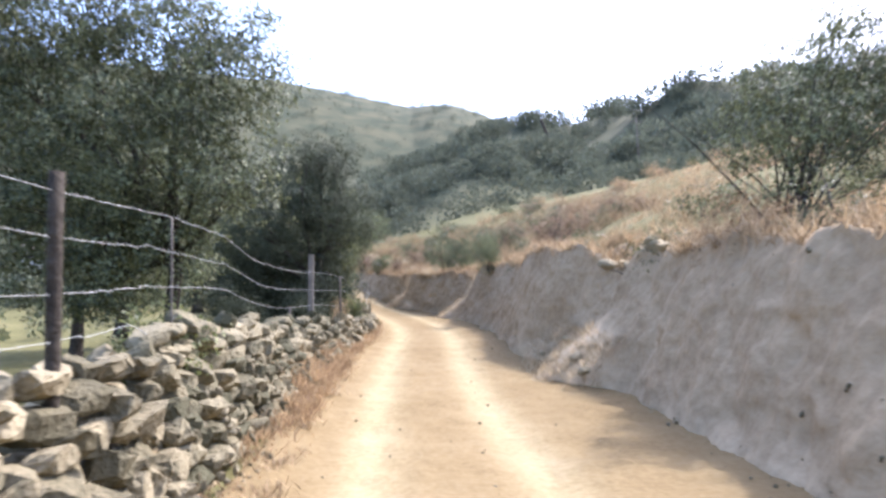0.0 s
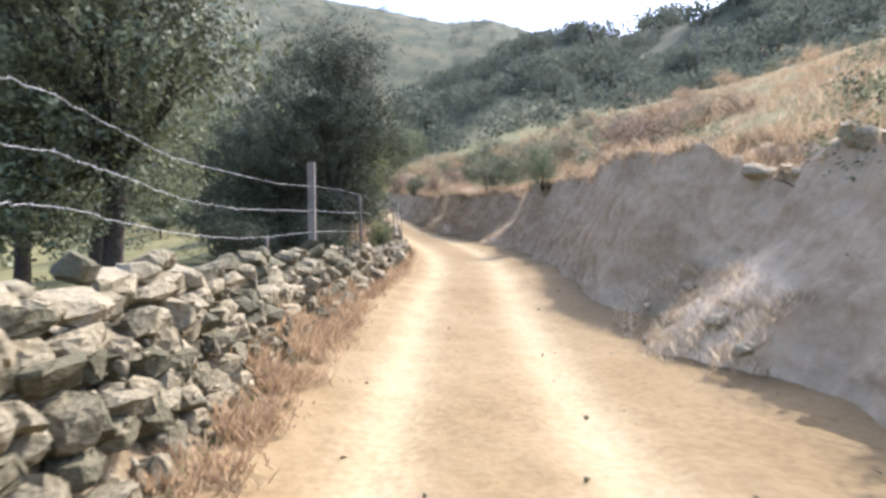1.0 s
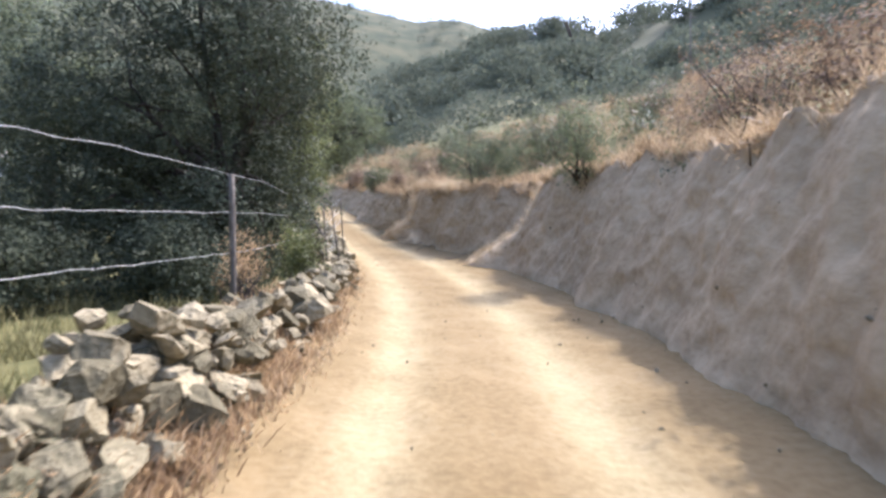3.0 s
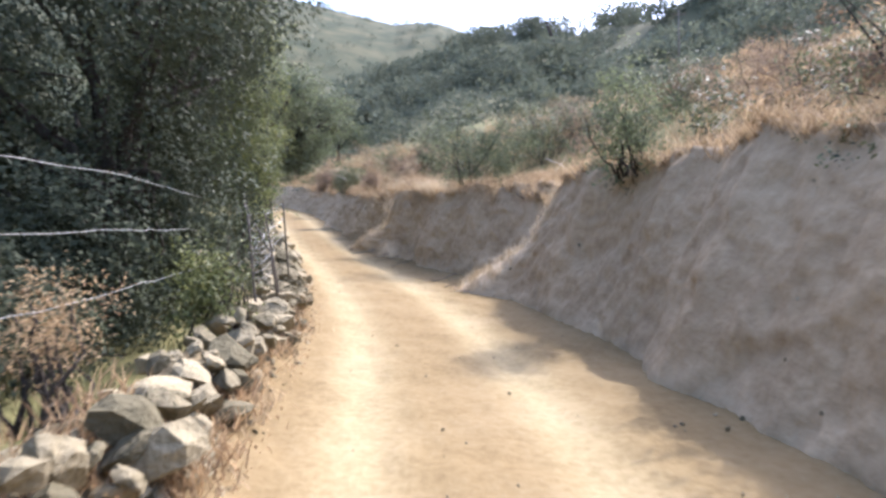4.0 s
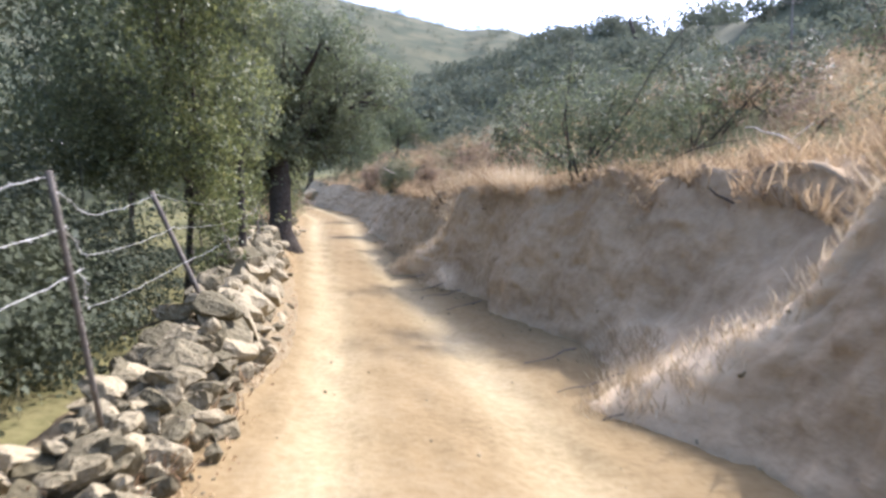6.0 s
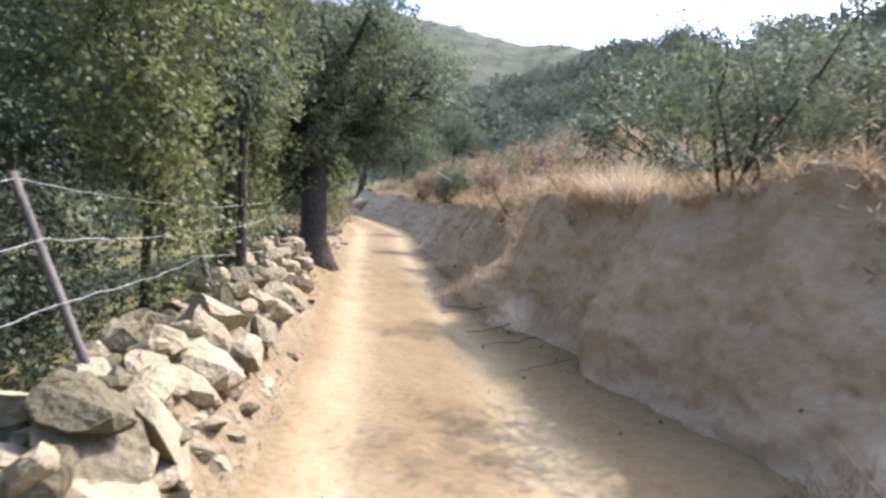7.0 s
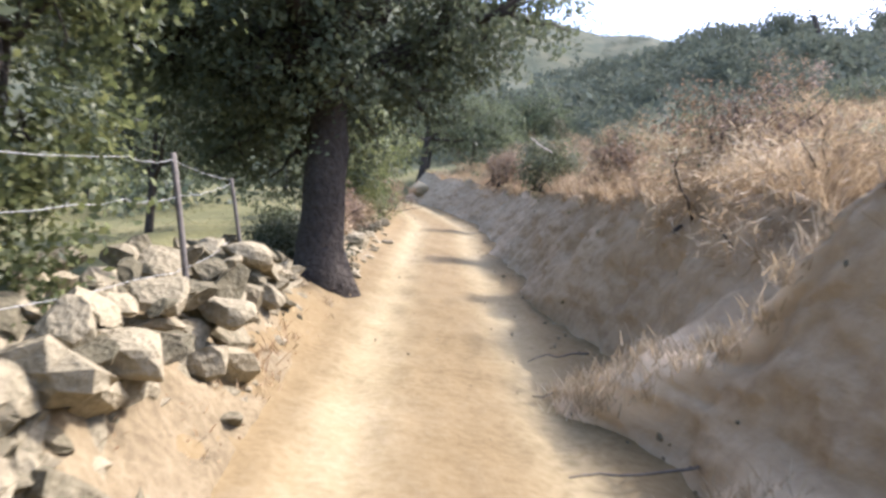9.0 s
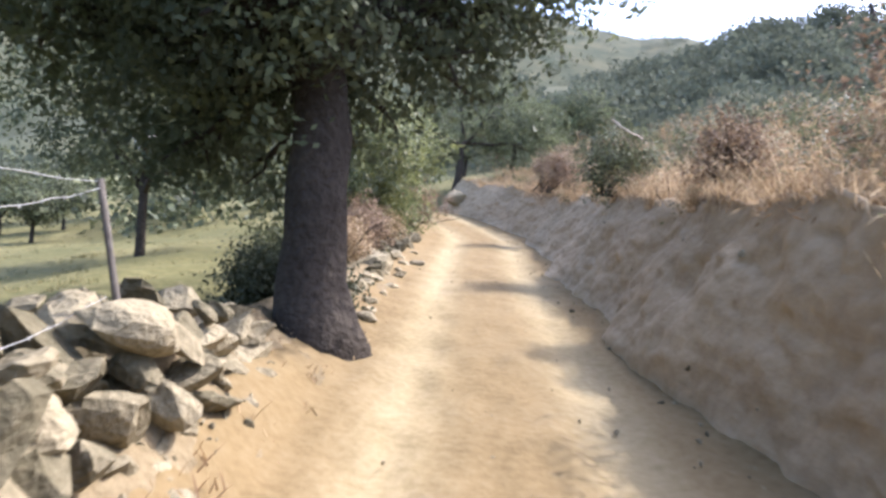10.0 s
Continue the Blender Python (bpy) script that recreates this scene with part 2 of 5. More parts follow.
def brow(y):
    """Height of the bank's edge over the road."""
    z = bank_top(y) + 0.15 * ripple(y, y * 0, 2.9, 21) + 0.04 * ripple(y, y * 0, 0.7, 25)
    z = z - 0.5 * np.exp(-((y - 12.1) / 0.8) ** 2)
    for y0, deep, length, notch in SLIDES:
        z = z - notch * np.exp(-((y - (RIBS[y0][1] + 0.45 if y0 in RIBS else y0 + 1.25)) / 0.5) ** 2)
    return z


def bank_surface(x, y):
    """Height of what lies behind the brow."""
    w = np.clip((x - road_x(y) - bank_foot(y) - bank_lean(y) + 0.1) / 1.0, 0, 1)
    return (road_z(y) + brow(y)) * (1 - w) + land(x, y) * w


# ground, one sheet to the horizon
ys = np.concatenate([-np.geomspace(1500, 12, 40), np.arange(-11, 62, 0.36), np.arange(62, 140, 1.6), np.geomspace(141, 2400, 60)])
half = np.concatenate([np.arange(0, 9, 0.26), np.arange(9, 60, 1.0), np.geomspace(60.5, 2200, 60)])
os_ = np.concatenate([-half[:0:-1], half])
OO, YY = np.meshgrid(os_, ys)
XX = road_x(np.clip(YY, -60, 66)) + OO
ZZ = land(XX, YY)
oo = XX - road_x(YY)
ZZ -= 0.09 * smooth(-1.25, -0.95, oo) * smooth(bank_foot(YY) + 0.95, bank_foot(YY) + 0.75, oo)
tagged(part("ground", grid("ground", XX, YY, ZZ, MEADOW)), "dry yellow-green meadow and scrubby hillsides to the skyline", "ground", kind="structure")

# the dirt road with two wheel tracks
ry = np.arange(-12, 66, 0.11)
rv = np.linspace(0, 1, 76)
VV, RY = np.meshgrid(rv, ry)
RO = -1.6 + VV * (bank_foot(RY) + 0.85 + 1.6)
RX = road_x(RY) + RO
tracks = -0.045 * np.exp(-((RO + 0.35) / 0.3) ** 2) - 0.045 * np.exp(-((RO - 1.15) / 0.3) ** 2)
RZ = road_z(RY) + tracks + 0.018 * ripple(RX, RY, 0.9, 11) + 0.008 * ripple(RX, RY, 0.3, 12) + (0.10 + 0.22 * smooth(28, 31, RY) * smooth(42, 39, RY)) * smooth(-0.85, -1.5, RO) - 0.2 * smooth(0.03, 0, VV) - 0.10 * smooth(0.985, 1, VV)
road_mesh = grid("road", RX, RY, RZ, DIRT)
wear = road_mesh.attributes.new("wear", "FLOAT", "POINT")
wear.data.foreach_set("value", (np.clip(-tracks / 0.045, 0, 1) * smooth(-1.3, -0.8, RO)).astype(np.float32).ravel())
tagged(part("road", road_mesh), "pale ochre dirt track with two worn wheel tracks", "road", kind="structure")

# the cut earth bank, with spills of loose earth at its foot
by = np.arange(-12, 64, 0.075)
bv = np.linspace(0, 1.35, 64)
BV, BY = np.meshgrid(bv, by)
rise = np.clip(BV, 0, 1)
top = brow(BY)
def crumbled(y, h, size, rough):
    """Uneven relief of broken earth."""
    flat_y, flat_h = np.broadcast_arrays(y, h)
    return np.array([noise.fractal(Vector((a / size, b / size, 1.7)), rough, 2.1, 6) for a, b in zip(flat_y.ravel(), flat_h.ravel())]).reshape(flat_y.shape)


base = bank_lean(BY) * rise ** 1.1 + 0.15 * crumbled(BY, BV * 1.3, 1.7, 0.9) * smooth(-0.1, 0.3, rise) + 0.05 * crumbled(BY, BV * 2 + 40, 0.4, 0.8) - 0.07 * np.clip(crumbled(BY * 1.0, BV * 0.5 + 60, 0.45, 0.9), 0, 1) * smooth(0.1, 0.4, rise) + 0.07 * np.abs(crumbled(BY + 0.6 * BV, BV * 1.9 + 90, 0.75, 0.6)) + 0.02 * crumbled(BY, BV * 2 + 150, 0.16, 0.6)
# Mask of slid earth, painted paler to carry the sun on ribs and fan.
slid = np.zeros_like(BY)
for y0, deep, length, notch in SLIDES:
    rib_foot, rib_head = RIBS.get(y0, (y0 + 0.55, y0 + 1.0))
    along = BY - rib_foot - (rib_head - rib_foot) * rise + 0.55
    base = base + deep * (smooth(0, 1.5, along) - smooth(1.5, length, along)) - 1.15 * deep * (1 - rise) ** 1.6 * np.exp(-((along - 0.7 + 0.25 * crumbled(BV * 2, BV + y0, 0.7, 0.9)) / 0.8) ** 2)
    if y0 in RIBS:
        rib = np.exp(-((along - 0.55 + 0.1 * crumbled(BY * 0 + BV * 3, BV, 0.8, 0.9)) / (0.15 + 0.25 * (1 - rise) ** 2)) ** 2)
        base = base - (0.16 + 0.1 * (1 - rise) ** 1.3) * rib
        slid = np.maximum(slid, np.clip(rib * 1.3, 0, 1) * smooth(1.25, 1.05, BV))
fan = np.exp(-((BY - 11.5) / 0.95) ** 2) * np.clip(1 - rise / 0.55, 0, 1)
base = base - 0.95 * fan
slid = np.maximum(slid, 0.8 * smooth(0.05, 0.3, fan))
for middle, spread, reach, height in ((36.3, 0.5, 0.4, 0.3), (30.0, 0.95, 0.45, 0.34)):
    heap = np.exp(-((BY - middle) / spread) ** 2) * np.clip(1 - rise / height, 0, 1)
    base = base - reach * heap
    slid = np.maximum(slid, 0.75 * smooth(0.08, 0.35, heap))
BO = bank_foot(BY) + base - 0.08 + 3.0 * np.clip(BV - 1, 0, 1)
BX = road_x(BY) + BO
back = np.clip((BV - 1) / 0.35, 0, 1)
BZ = road_z(BY) - 0.12 + (top + 0.12) * rise + 0.05 * crumbled(BY, BV * 2 + 80, 0.6, 0.8) * smooth(0.05, 0.3, rise)
BZ = BZ * (1 - back) + (land(BX, BY) + 0.04 - 0.12 * smooth(0.8, 1, back)) * back
foot_dust = smooth(0.16, 0.0, rise + 0.12 * crumbled(BY, BV * 2 + 120, 0.5, 0.9)) * 0.3
bank_mesh = grid("earth_bank", BX, BY, BZ, BANK)
bank_mesh.attributes.new("slid", "FLOAT", "POINT").data.foreach_set("value", np.maximum(slid, foot_dust).astype(np.float32).ravel())
tagged(part("earth_bank", bank_mesh), "steep cut bank of reddish-brown earth beside the track", "bank", kind="structure")


# ---- makers ----
def tube(points, radii, sides=7, rough=0.0, seed=0, turn=0.0):
    """Vertices and quads of a bent, tapered stem."""
    r = np.random.default_rng(seed)
    p = np.asarray(points, float)
    t = np.gradient(p, axis=0)
    t /= np.linalg.norm(t, axis=1, keepdims=True) + 1e-9
    ref = np.where(np.abs(t[:, 2:3]) > 0.9, [[1.0, 0, 0]], [[0, 0, 1.0]])
    u = np.cross(t, ref)
    u /= np.linalg.norm(u, axis=1, keepdims=True) + 1e-9
    w = np.cross(t, u)
    a = np.linspace(0, 2 * np.pi, sides, endpoint=False) + turn
    rad = np.asarray(radii)[:, None] * (1 + rough * r.uniform(-1, 1, (len(p), sides)))
    ring = p[:, None] + rad[..., None] * (np.cos(a)[None, :, None] * u[:, None] + np.sin(a)[None, :, None] * w[:, None])
    n = len(p)
    idx = np.arange(n * sides).reshape(n, sides)
    f = np.stack([idx[:-1], np.roll(idx[:-1], -1, 1), np.roll(idx[1:], -1, 1), idx[1:]], -1).reshape(-1, 4)
    v = np.concatenate([ring.reshape(-1, 3), p[:1], p[-1:]])
    lo, hi = n * sides, n * sides + 1
    caps = [[idx[0, (i + 1) % sides], idx[0, i], lo, lo] for i in range(sides)]
    caps = np.array([[idx[0, (i + 2) % sides], idx[0, (i + 1) % sides], idx[0, i], lo] for i in range(0, sides - 1, 2)] +
                    [[idx[-1, i], idx[-1, (i + 1) % sides], idx[-1, (i + 2) % sides], hi] for i in range(0, sides - 1, 2)])
    return v, np.concatenate([f, caps])


def joined(pieces):
    vs, fs, at = [], [], 0
    for v, f in pieces:
        vs.append(v)
        fs.append(f + at)
        at += len(v)
    return np.concatenate(vs), np.concatenate(fs)


def wander(a, b, n, sway, r):
    """A path from a to b that strays a little."""
    a, b = np.asarray(a, float), np.asarray(b, float)
    s = np.linspace(0, 1, n)[:, None]
    off = np.cumsum(r.normal(0, 1, (n, 3)), 0)
    off -= off[:1] + s * (off[-1:] - off[:1])
    return a + (b - a) * s + off * sway


def leaves(points, size, r, wide=0.55, up=0.3, facing=None):
    """Small pointed leaves, one rhombus each, at the points; facing turns them roughly outwards."""
    n = len(points)
    a = r.normal(0, 1, (n, 3))
    a /= np.linalg.norm(a, axis=1, keepdims=True)
    side = r.normal(0, 1, (n, 3)) + [0, 0, up]
    b = np.cross(a, side if facing is None else facing + 0.45 * side)
    b /= np.linalg.norm(b, axis=1, keepdims=True) + 1e-9
    if facing is not None:
        a = np.cross(facing + 0.45 * side, b)
        a /= np.linalg.norm(a, axis=1, keepdims=True) + 1e-9
    L = (size * r.uniform(0.6, 1.35, n))[:, None]
    W = L * wide
    v = np.stack([points, points + a * L * 0.45 + b * W * 0.5, points + a * L, points + a * L * 0.45 - b * W * 0.5], 1).reshape(-1, 3)
    return v, np.arange(n * 4).reshape(n, 4)


def foliage(lobes, clumps, per, spread, r, shell=0.3):
    """Leaf places and the way they face: sprays of clumps through the outer part of each lobe, with gaps."""
    lobes = np.asarray(lobes, float)
    area = (lobes[:, 3] * lobes[:, 4] * lobes[:, 5]) ** 0.67
    sprays = max(clumps // 6, 3)
    pick = r.choice(len(lobes), sprays, p=area / area.sum())
    d = r.normal(0, 1, (sprays, 3))
    d /= np.linalg.norm(d, axis=1, keepdims=True)
    q = lobes[pick]
    rad = r.uniform(shell ** 3, 1.0, sprays) ** (1 / 3) * (1 + 0.18 * np.sin(d[:, 0] * 7 + pick) * np.sin(d[:, 2] * 6 + d[:, 1] * 5)) * r.uniform(0.85, 1.12, sprays)
    c = q[:, :3] + d * q[:, 3:6] * rad[:, None]
    gap = np.sin(c[:, 0] * 2.3 + 1) * np.sin(c[:, 1] * 2.1 + 2) * np.sin(c[:, 2] * 2.6)
    keep = (gap > -0.32) | (r.uniform(0, 1, sprays) < 0.4)
    c, d = c[keep], d[keep] + [0, 0, 0.35]
    reach = r.uniform(0.7, 1.3, (len(c), 1, 1)) * spread * 1.15
    twig = c[:, None] + r.normal(0, 1, (len(c), 6, 3)) * reach * [1, 1, 0.75]
    turn = d[:, None] + r.normal(0, 0.35, (len(c), 6, 3))
    turn /= np.linalg.norm(turn, axis=2, keepdims=True)
    pts = twig[:, :, None] + r.normal(0, spread * 0.5, (len(c), 6, per, 3)) * [1, 1, 0.8]
    return pts.reshape(-1, 3), np.repeat(turn.reshape(-1, 3), per, 0)


def tree(name, label, base, girth, fork, lobes, clumps, per=9, size=0.085, leaf=LEAF, spread=0.17, seed=1, category="tree", bark=BARK, flare=1.5, extra_limbs=0):
    """A tapered trunk, a limb to each lobe of the crown, and the crown's leaves."""
    r = np.random.default_rng(seed)
    top = new(name)
    top.location = base
    b = np.array(base)
    k = np.array(fork) - b
    n = 9
    path = wander((0, 0, -0.25), k, n, girth * 0.10, r)
    s = np.linspace(0, 1, n)
    part("trunk", mesh_from("trunk", *tube(path, girth * (1 - 0.35 * s + (flare - 1) * np.exp(-s * 9)), 12, 0.09, seed), bark, False), top)
    for i, q in enumerate(lobes):
        end = np.array(q[:3]) - b
        start = path[-1] if i % 2 else path[-2]
        limb = wander(start, end, 8, 0.07, r)
        bough = part("limb", mesh_from("limb", *tube(limb, girth * np.linspace(0.5, 0.10, 8), 7, 0.08, seed + i), bark, False), top)
        for j in range(4 + extra_limbs):
            d = r.normal(0, 1, 3)
            d /= np.linalg.norm(d)
            tip = end + d * np.array(q[3:6]) * 0.85
            part("branch", mesh_from("branch", *tube(wander(limb[3 + j % 5], tip, 6, 0.06, r), girth * np.linspace(0.16, 0.03, 6), 5), bark, False), bough)
    pts, facing = foliage(np.array(lobes) - [*base, 0, 0, 0], clumps, per, spread, r)
    part("crown", mesh_from("crown", *leaves(pts, size, r, facing=facing), leaf), top)
    return tagged(top, label, category)


def shrub(name, label, base, lobes, clumps, per=12, size=0.05, leaf=BRUSH, spread=0.12, seed=1, stems=9, category="shrub", wide=0.55):
    """Several thin stems from the ground and a loose crown."""
    r = np.random.default_rng(seed)
    top = new(name)
    top.location = base
    rel = np.array(lobes, float) - [*base, 0, 0, 0]
    for i in range(stems):
        q = rel[i % len(rel)]
        d = r.normal(0, 0.6, 3)
        way = wander((r.normal(0, 0.12), r.normal(0, 0.12), -0.1), q[:3] + d * q[3:6], 7, 0.05, r)
        part("stem", mesh_from("stem", *tube(way, np.linspace(0.022, 0.005, 7), 5), BARK, False), top)
    pts, facing = foliage(rel, clumps, per, spread, r, 0.3)
    part("crown", mesh_from("crown", *leaves(pts, size, r, wide, facing=facing), leaf), top)
    return tagged(top, label, category)


# ---- trees beside the track ----
tree("oak_tree", "tall leafy oak with grey-olive foliage behind the wire fence", (-5.6, 13.6, 0.7), 0.17, (-5.4, 13.5, 3.2),
     [(-4.1, 13.0, 4.3, 1.15, 1.2, 1.1), (-4.2, 13.2, 6.6, 1.4, 1.5, 1.3), (-5.8, 14.0, 7.6, 2.0, 2.0, 1.6), (-6.6, 13.0, 5.2, 1.7, 1.8, 1.7),
      (-8.3, 14.5, 6.3, 1.8, 2.0, 2.0), (-8.4, 13.6, 4.0, 1.5, 1.6, 1.3), (-10.5, 15.0, 5.8, 2.0, 2.0, 2.4), (-4.9, 12.4, 5.5, 1.1, 1.1, 1.2), (-7.6, 13.4, 8.0, 1.8, 1.8, 1.4), (-9.8, 14.2, 8.0, 2.0, 2.0, 1.6), (-6.4, 14.6, 4.0, 1.2, 1.2, 1.0), (-5.2, 13.0, 3.7, 1.0, 1.0, 0.8), (-6.5, 12.9, 3.3, 1.1, 1.0, 0.8), (-5.3, 13.1, 2.6, 0.9, 0.9, 0.7), (-6.7, 13.2, 2.4, 1.1, 1.0, 0.8), (-8.2, 13.4, 2.6, 1.2, 1.1, 0.8)],
     11500, seed=11, size=0.09, per=10, leaf=LEAF_OLIVE)
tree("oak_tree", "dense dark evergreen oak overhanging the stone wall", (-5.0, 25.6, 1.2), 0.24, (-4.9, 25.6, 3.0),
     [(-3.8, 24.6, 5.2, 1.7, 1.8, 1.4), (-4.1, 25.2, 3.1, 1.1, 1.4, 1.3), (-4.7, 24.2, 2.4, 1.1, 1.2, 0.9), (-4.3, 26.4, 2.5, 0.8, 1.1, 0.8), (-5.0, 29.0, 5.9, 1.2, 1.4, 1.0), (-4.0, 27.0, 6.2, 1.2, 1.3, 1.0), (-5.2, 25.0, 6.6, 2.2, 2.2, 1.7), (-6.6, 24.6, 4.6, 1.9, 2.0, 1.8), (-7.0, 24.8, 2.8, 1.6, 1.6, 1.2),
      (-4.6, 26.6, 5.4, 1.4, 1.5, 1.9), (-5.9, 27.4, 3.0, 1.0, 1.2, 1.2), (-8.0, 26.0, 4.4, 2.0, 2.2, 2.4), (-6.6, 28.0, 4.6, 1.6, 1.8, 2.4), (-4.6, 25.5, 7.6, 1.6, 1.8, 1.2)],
     11500, seed=12, size=0.07, per=13, leaf=LEAF_HOLM_SHADE)
tree("oak_tree", "slender oak with sunlit green leaves leaning over the fence", (-5.1, 32.4, 1.9), 0.055, (-5.0, 32.2, 3.2),
     [(-4.5, 31.4, 4.4, 0.65, 0.55, 0.8), (-4.7, 31.5, 5.8, 0.8, 0.6, 1.0), (-4.5, 31.5, 3.45, 0.3, 0.3, 0.35), (-4.9, 31.6, 7.0, 0.9, 0.7, 0.9), (-4.4, 31.1, 3.7, 0.45, 0.45, 0.5), (-4.9, 30.9, 5.2, 0.8, 0.7, 1.0), (-4.6, 30.8, 6.7, 0.8, 0.7, 0.9), (-4.65, 32.1, 2.45, 0.3, 0.35, 0.35), (-4.65, 32.1, 2.95, 0.35, 0.35, 0.35), (-4.7, 32.2, 3.6, 0.42, 0.42, 0.5), (-4.9, 31.4, 3.7, 0.45, 0.4, 0.5)],
     3000, seed=13, size=0.06, leaf=LEAF_FRESH, spread=0.13)
tree("oak_tree", "slim ivy-clad tree rising from the tumbled wall", (-5.95, 35.5, 2.2), 0.065, (-5.9, 35.5, 4.0),
     [(-5.65, 35.8, 4.4, 0.36, 0.4, 0.8), (-5.7, 35.8, 5.6, 0.5, 0.5, 0.8), (-5.85, 35.9, 6.8, 0.7, 0.7, 0.8), (-5.75, 35.7, 3.4, 0.3, 0.35, 0.55), (-5.9, 35.6, 2.8, 0.3, 0.3, 0.4)],
     1900, seed=14, size=0.06, leaf=LEAF_FRESH, spread=0.13)
tree("oak_tree", "old thick-trunked oak with a wide dark canopy over the track", (-6.48, 41.3, 2.3), 0.345, (-6.85, 41.3, 5.6),
     [(-4.6, 43.4, 7.2, 1.3, 1.6, 0.9), (-5.6, 41.6, 7.0, 1.5, 1.6, 1.1), (-7.2, 40.4, 6.8, 1.6, 1.7, 1.2), (-8.8, 41.4, 6.6, 1.7, 1.8, 1.4), (-6.6, 42.8, 8.2, 2.0, 2.0, 1.4),
      (-9.0, 43.5, 5.2, 1.5, 1.6, 1.4), (-7.0, 42.6, 5.2, 1.0, 1.0, 1.2), (-10.8, 42.0, 7.6, 1.7, 1.8, 1.2), (-5.2, 39.6, 7.6, 1.3, 1.3, 0.8), (-7.4, 38.6, 7.4, 1.5, 1.5, 0.9), (-7.9, 41.8, 5.0, 1.0, 1.0, 1.0), (-7.3, 41.9, 4.2, 0.7, 0.7, 0.7), (-5.9, 42.4, 5.8, 0.9, 0.9, 0.9), (-7.6, 40.6, 5.5, 1.1, 1.1, 0.9), (-8.9, 42.4, 4.9, 1.2, 1.2, 1.0), (-6.6, 41.0, 6.2, 0.9, 0.9, 0.8), (-6.7, 40.8, 5.4, 1.0, 0.7, 0.8), (-7.6, 41.0, 5.0, 1.0, 0.9, 0.8), (-8.3, 41.6, 4.6, 0.9, 0.9, 0.8), (-5.8, 42.2, 5.3, 0.8, 0.8, 0.7), (-5.4, 42.9, 6.3, 1.0, 1.0, 0.8), (-9.6, 41.2, 6.0, 1.4, 1.4, 1.2), (-9.9, 39.6, 6.4, 1.5, 1.5, 1.2), (-11.2, 40.6, 7.2, 1.7, 1.8, 1.4), (-10.4, 41.6, 5.4, 1.3, 1.3, 0.9), (-11.8, 41.0, 6.0, 1.4, 1.4, 0.9)],
     10200, seed=15, size=0.10, flare=1.7, extra_limbs=2)
tree("oak_tree", "dark spreading tree in the sloping meadow", (-14.5, 48.0, 1.2), 0.13, (-14.5, 48.0, 4.4),
     [(-13.2, 47.4, 6.4, 1.8, 1.8, 1.5), (-14.8, 48.2, 7.8, 2.2, 2.2, 1.8), (-16.4, 48.0, 6.2, 1.8, 1.8, 1.6), (-13.6, 49.0, 5.2, 1.5, 1.5, 1.1), (-15.8, 48.6, 4.9, 1.8, 1.6, 1.1)], 2800, seed=22, size=0.12, spread=0.22)
tree("oak_tree", "dark leafy oak behind the wire fence", (-9.0, 16.5, 0.8), 0.16, (-9.0, 16.5, 2.6),
     [(-8.0, 16.4, 3.4, 1.4, 1.5, 1.2), (-9.6, 17.2, 4.6, 1.9, 1.9, 1.8), (-8.6, 18.0, 6.0, 1.8, 1.8, 1.6), (-7.4, 18.4, 4.0, 1.4, 1.5, 1.5)], 2000, seed=23, size=0.11, spread=0.2)
tree("oak_tree", "dark slim-trunked oak standing in the tumbled wall", (-5.0, 34.2, 2.1), 0.065, (-5.2, 34.35, 4.8),
     [(-6.8, 33.4, 5.0, 1.1, 1.1, 1.1), (-7.6, 33.8, 6.6, 1.4, 1.4, 1.3), (-8.6, 34.2, 5.0, 1.3, 1.3, 1.2), (-6.2, 34.4, 6.4, 1.1, 1.1, 1.1), (-5.6, 34.6, 5.2, 0.8, 0.8, 0.8), (-6.8, 35.6, 4.9, 1.1, 1.1, 1.0), (-5.3, 34.9, 6.6, 0.9, 0.9, 1.0), (-8.0, 36.2, 5.4, 1.3, 1.3, 1.2), (-5.3, 34.4, 4.6, 0.6, 0.7, 0.5), (-5.9, 34.4, 4.45, 0.9, 0.8, 0.55), (-6.8, 34.4, 4.1, 1.0, 1.0, 0.6), (-7.8, 35.2, 4.0, 1.1, 1.1, 0.65), (-8.8, 34.6, 3.8, 0.9, 0.9, 0.7), (-9.8, 35.6, 4.2, 1.0, 1.0, 0.8)], 7000, seed=24, size=0.08)
tree("oak_tree", "rounded light-green tree beside the bend of the track", (-11.4, 55.5, 4.0), 0.14, (-11.3, 55.4, 5.4),
     [(-10.8, 54.6, 6.2, 1.3, 1.4, 1.0), (-12.2, 55.4, 6.4, 1.2, 1.3, 1.2), (-11.6, 55.8, 7.2, 1.0, 1.1, 0.9)], 1800, seed=16, size=0.10, leaf=LEAF_FRESH)
tree("oak_tree", "bushy light-green tree beside the track", (-9.9, 50.5, 3.3), 0.10, (-9.9, 50.5, 4.4),
     [(-9.7, 50.3, 5.0, 0.9, 0.9, 0.9), (-10.3, 50.8, 5.6, 0.9, 0.9, 0.8), (-10.4, 50.4, 4.4, 0.8, 0.8, 0.7)], 1500, seed=17, size=0.09, leaf=LEAF_FRESH)
tree("oak_tree", "tall dark tree beyond the bend", (-12.5, 66.0, 6.0), 0.2, (-12.4, 66, 8.5),
     [(-11.0, 66.0, 10.0, 2.2, 2.2, 2.0), (-13.0, 66.0, 11.5, 2.6, 2.6, 2.2), (-15.0, 67.0, 9.5, 2.4, 2.4, 2.4), (-9.5, 67, 8.6, 1.7, 1.7, 1.6)], 1600, seed=18, size=0.14, spread=0.28)
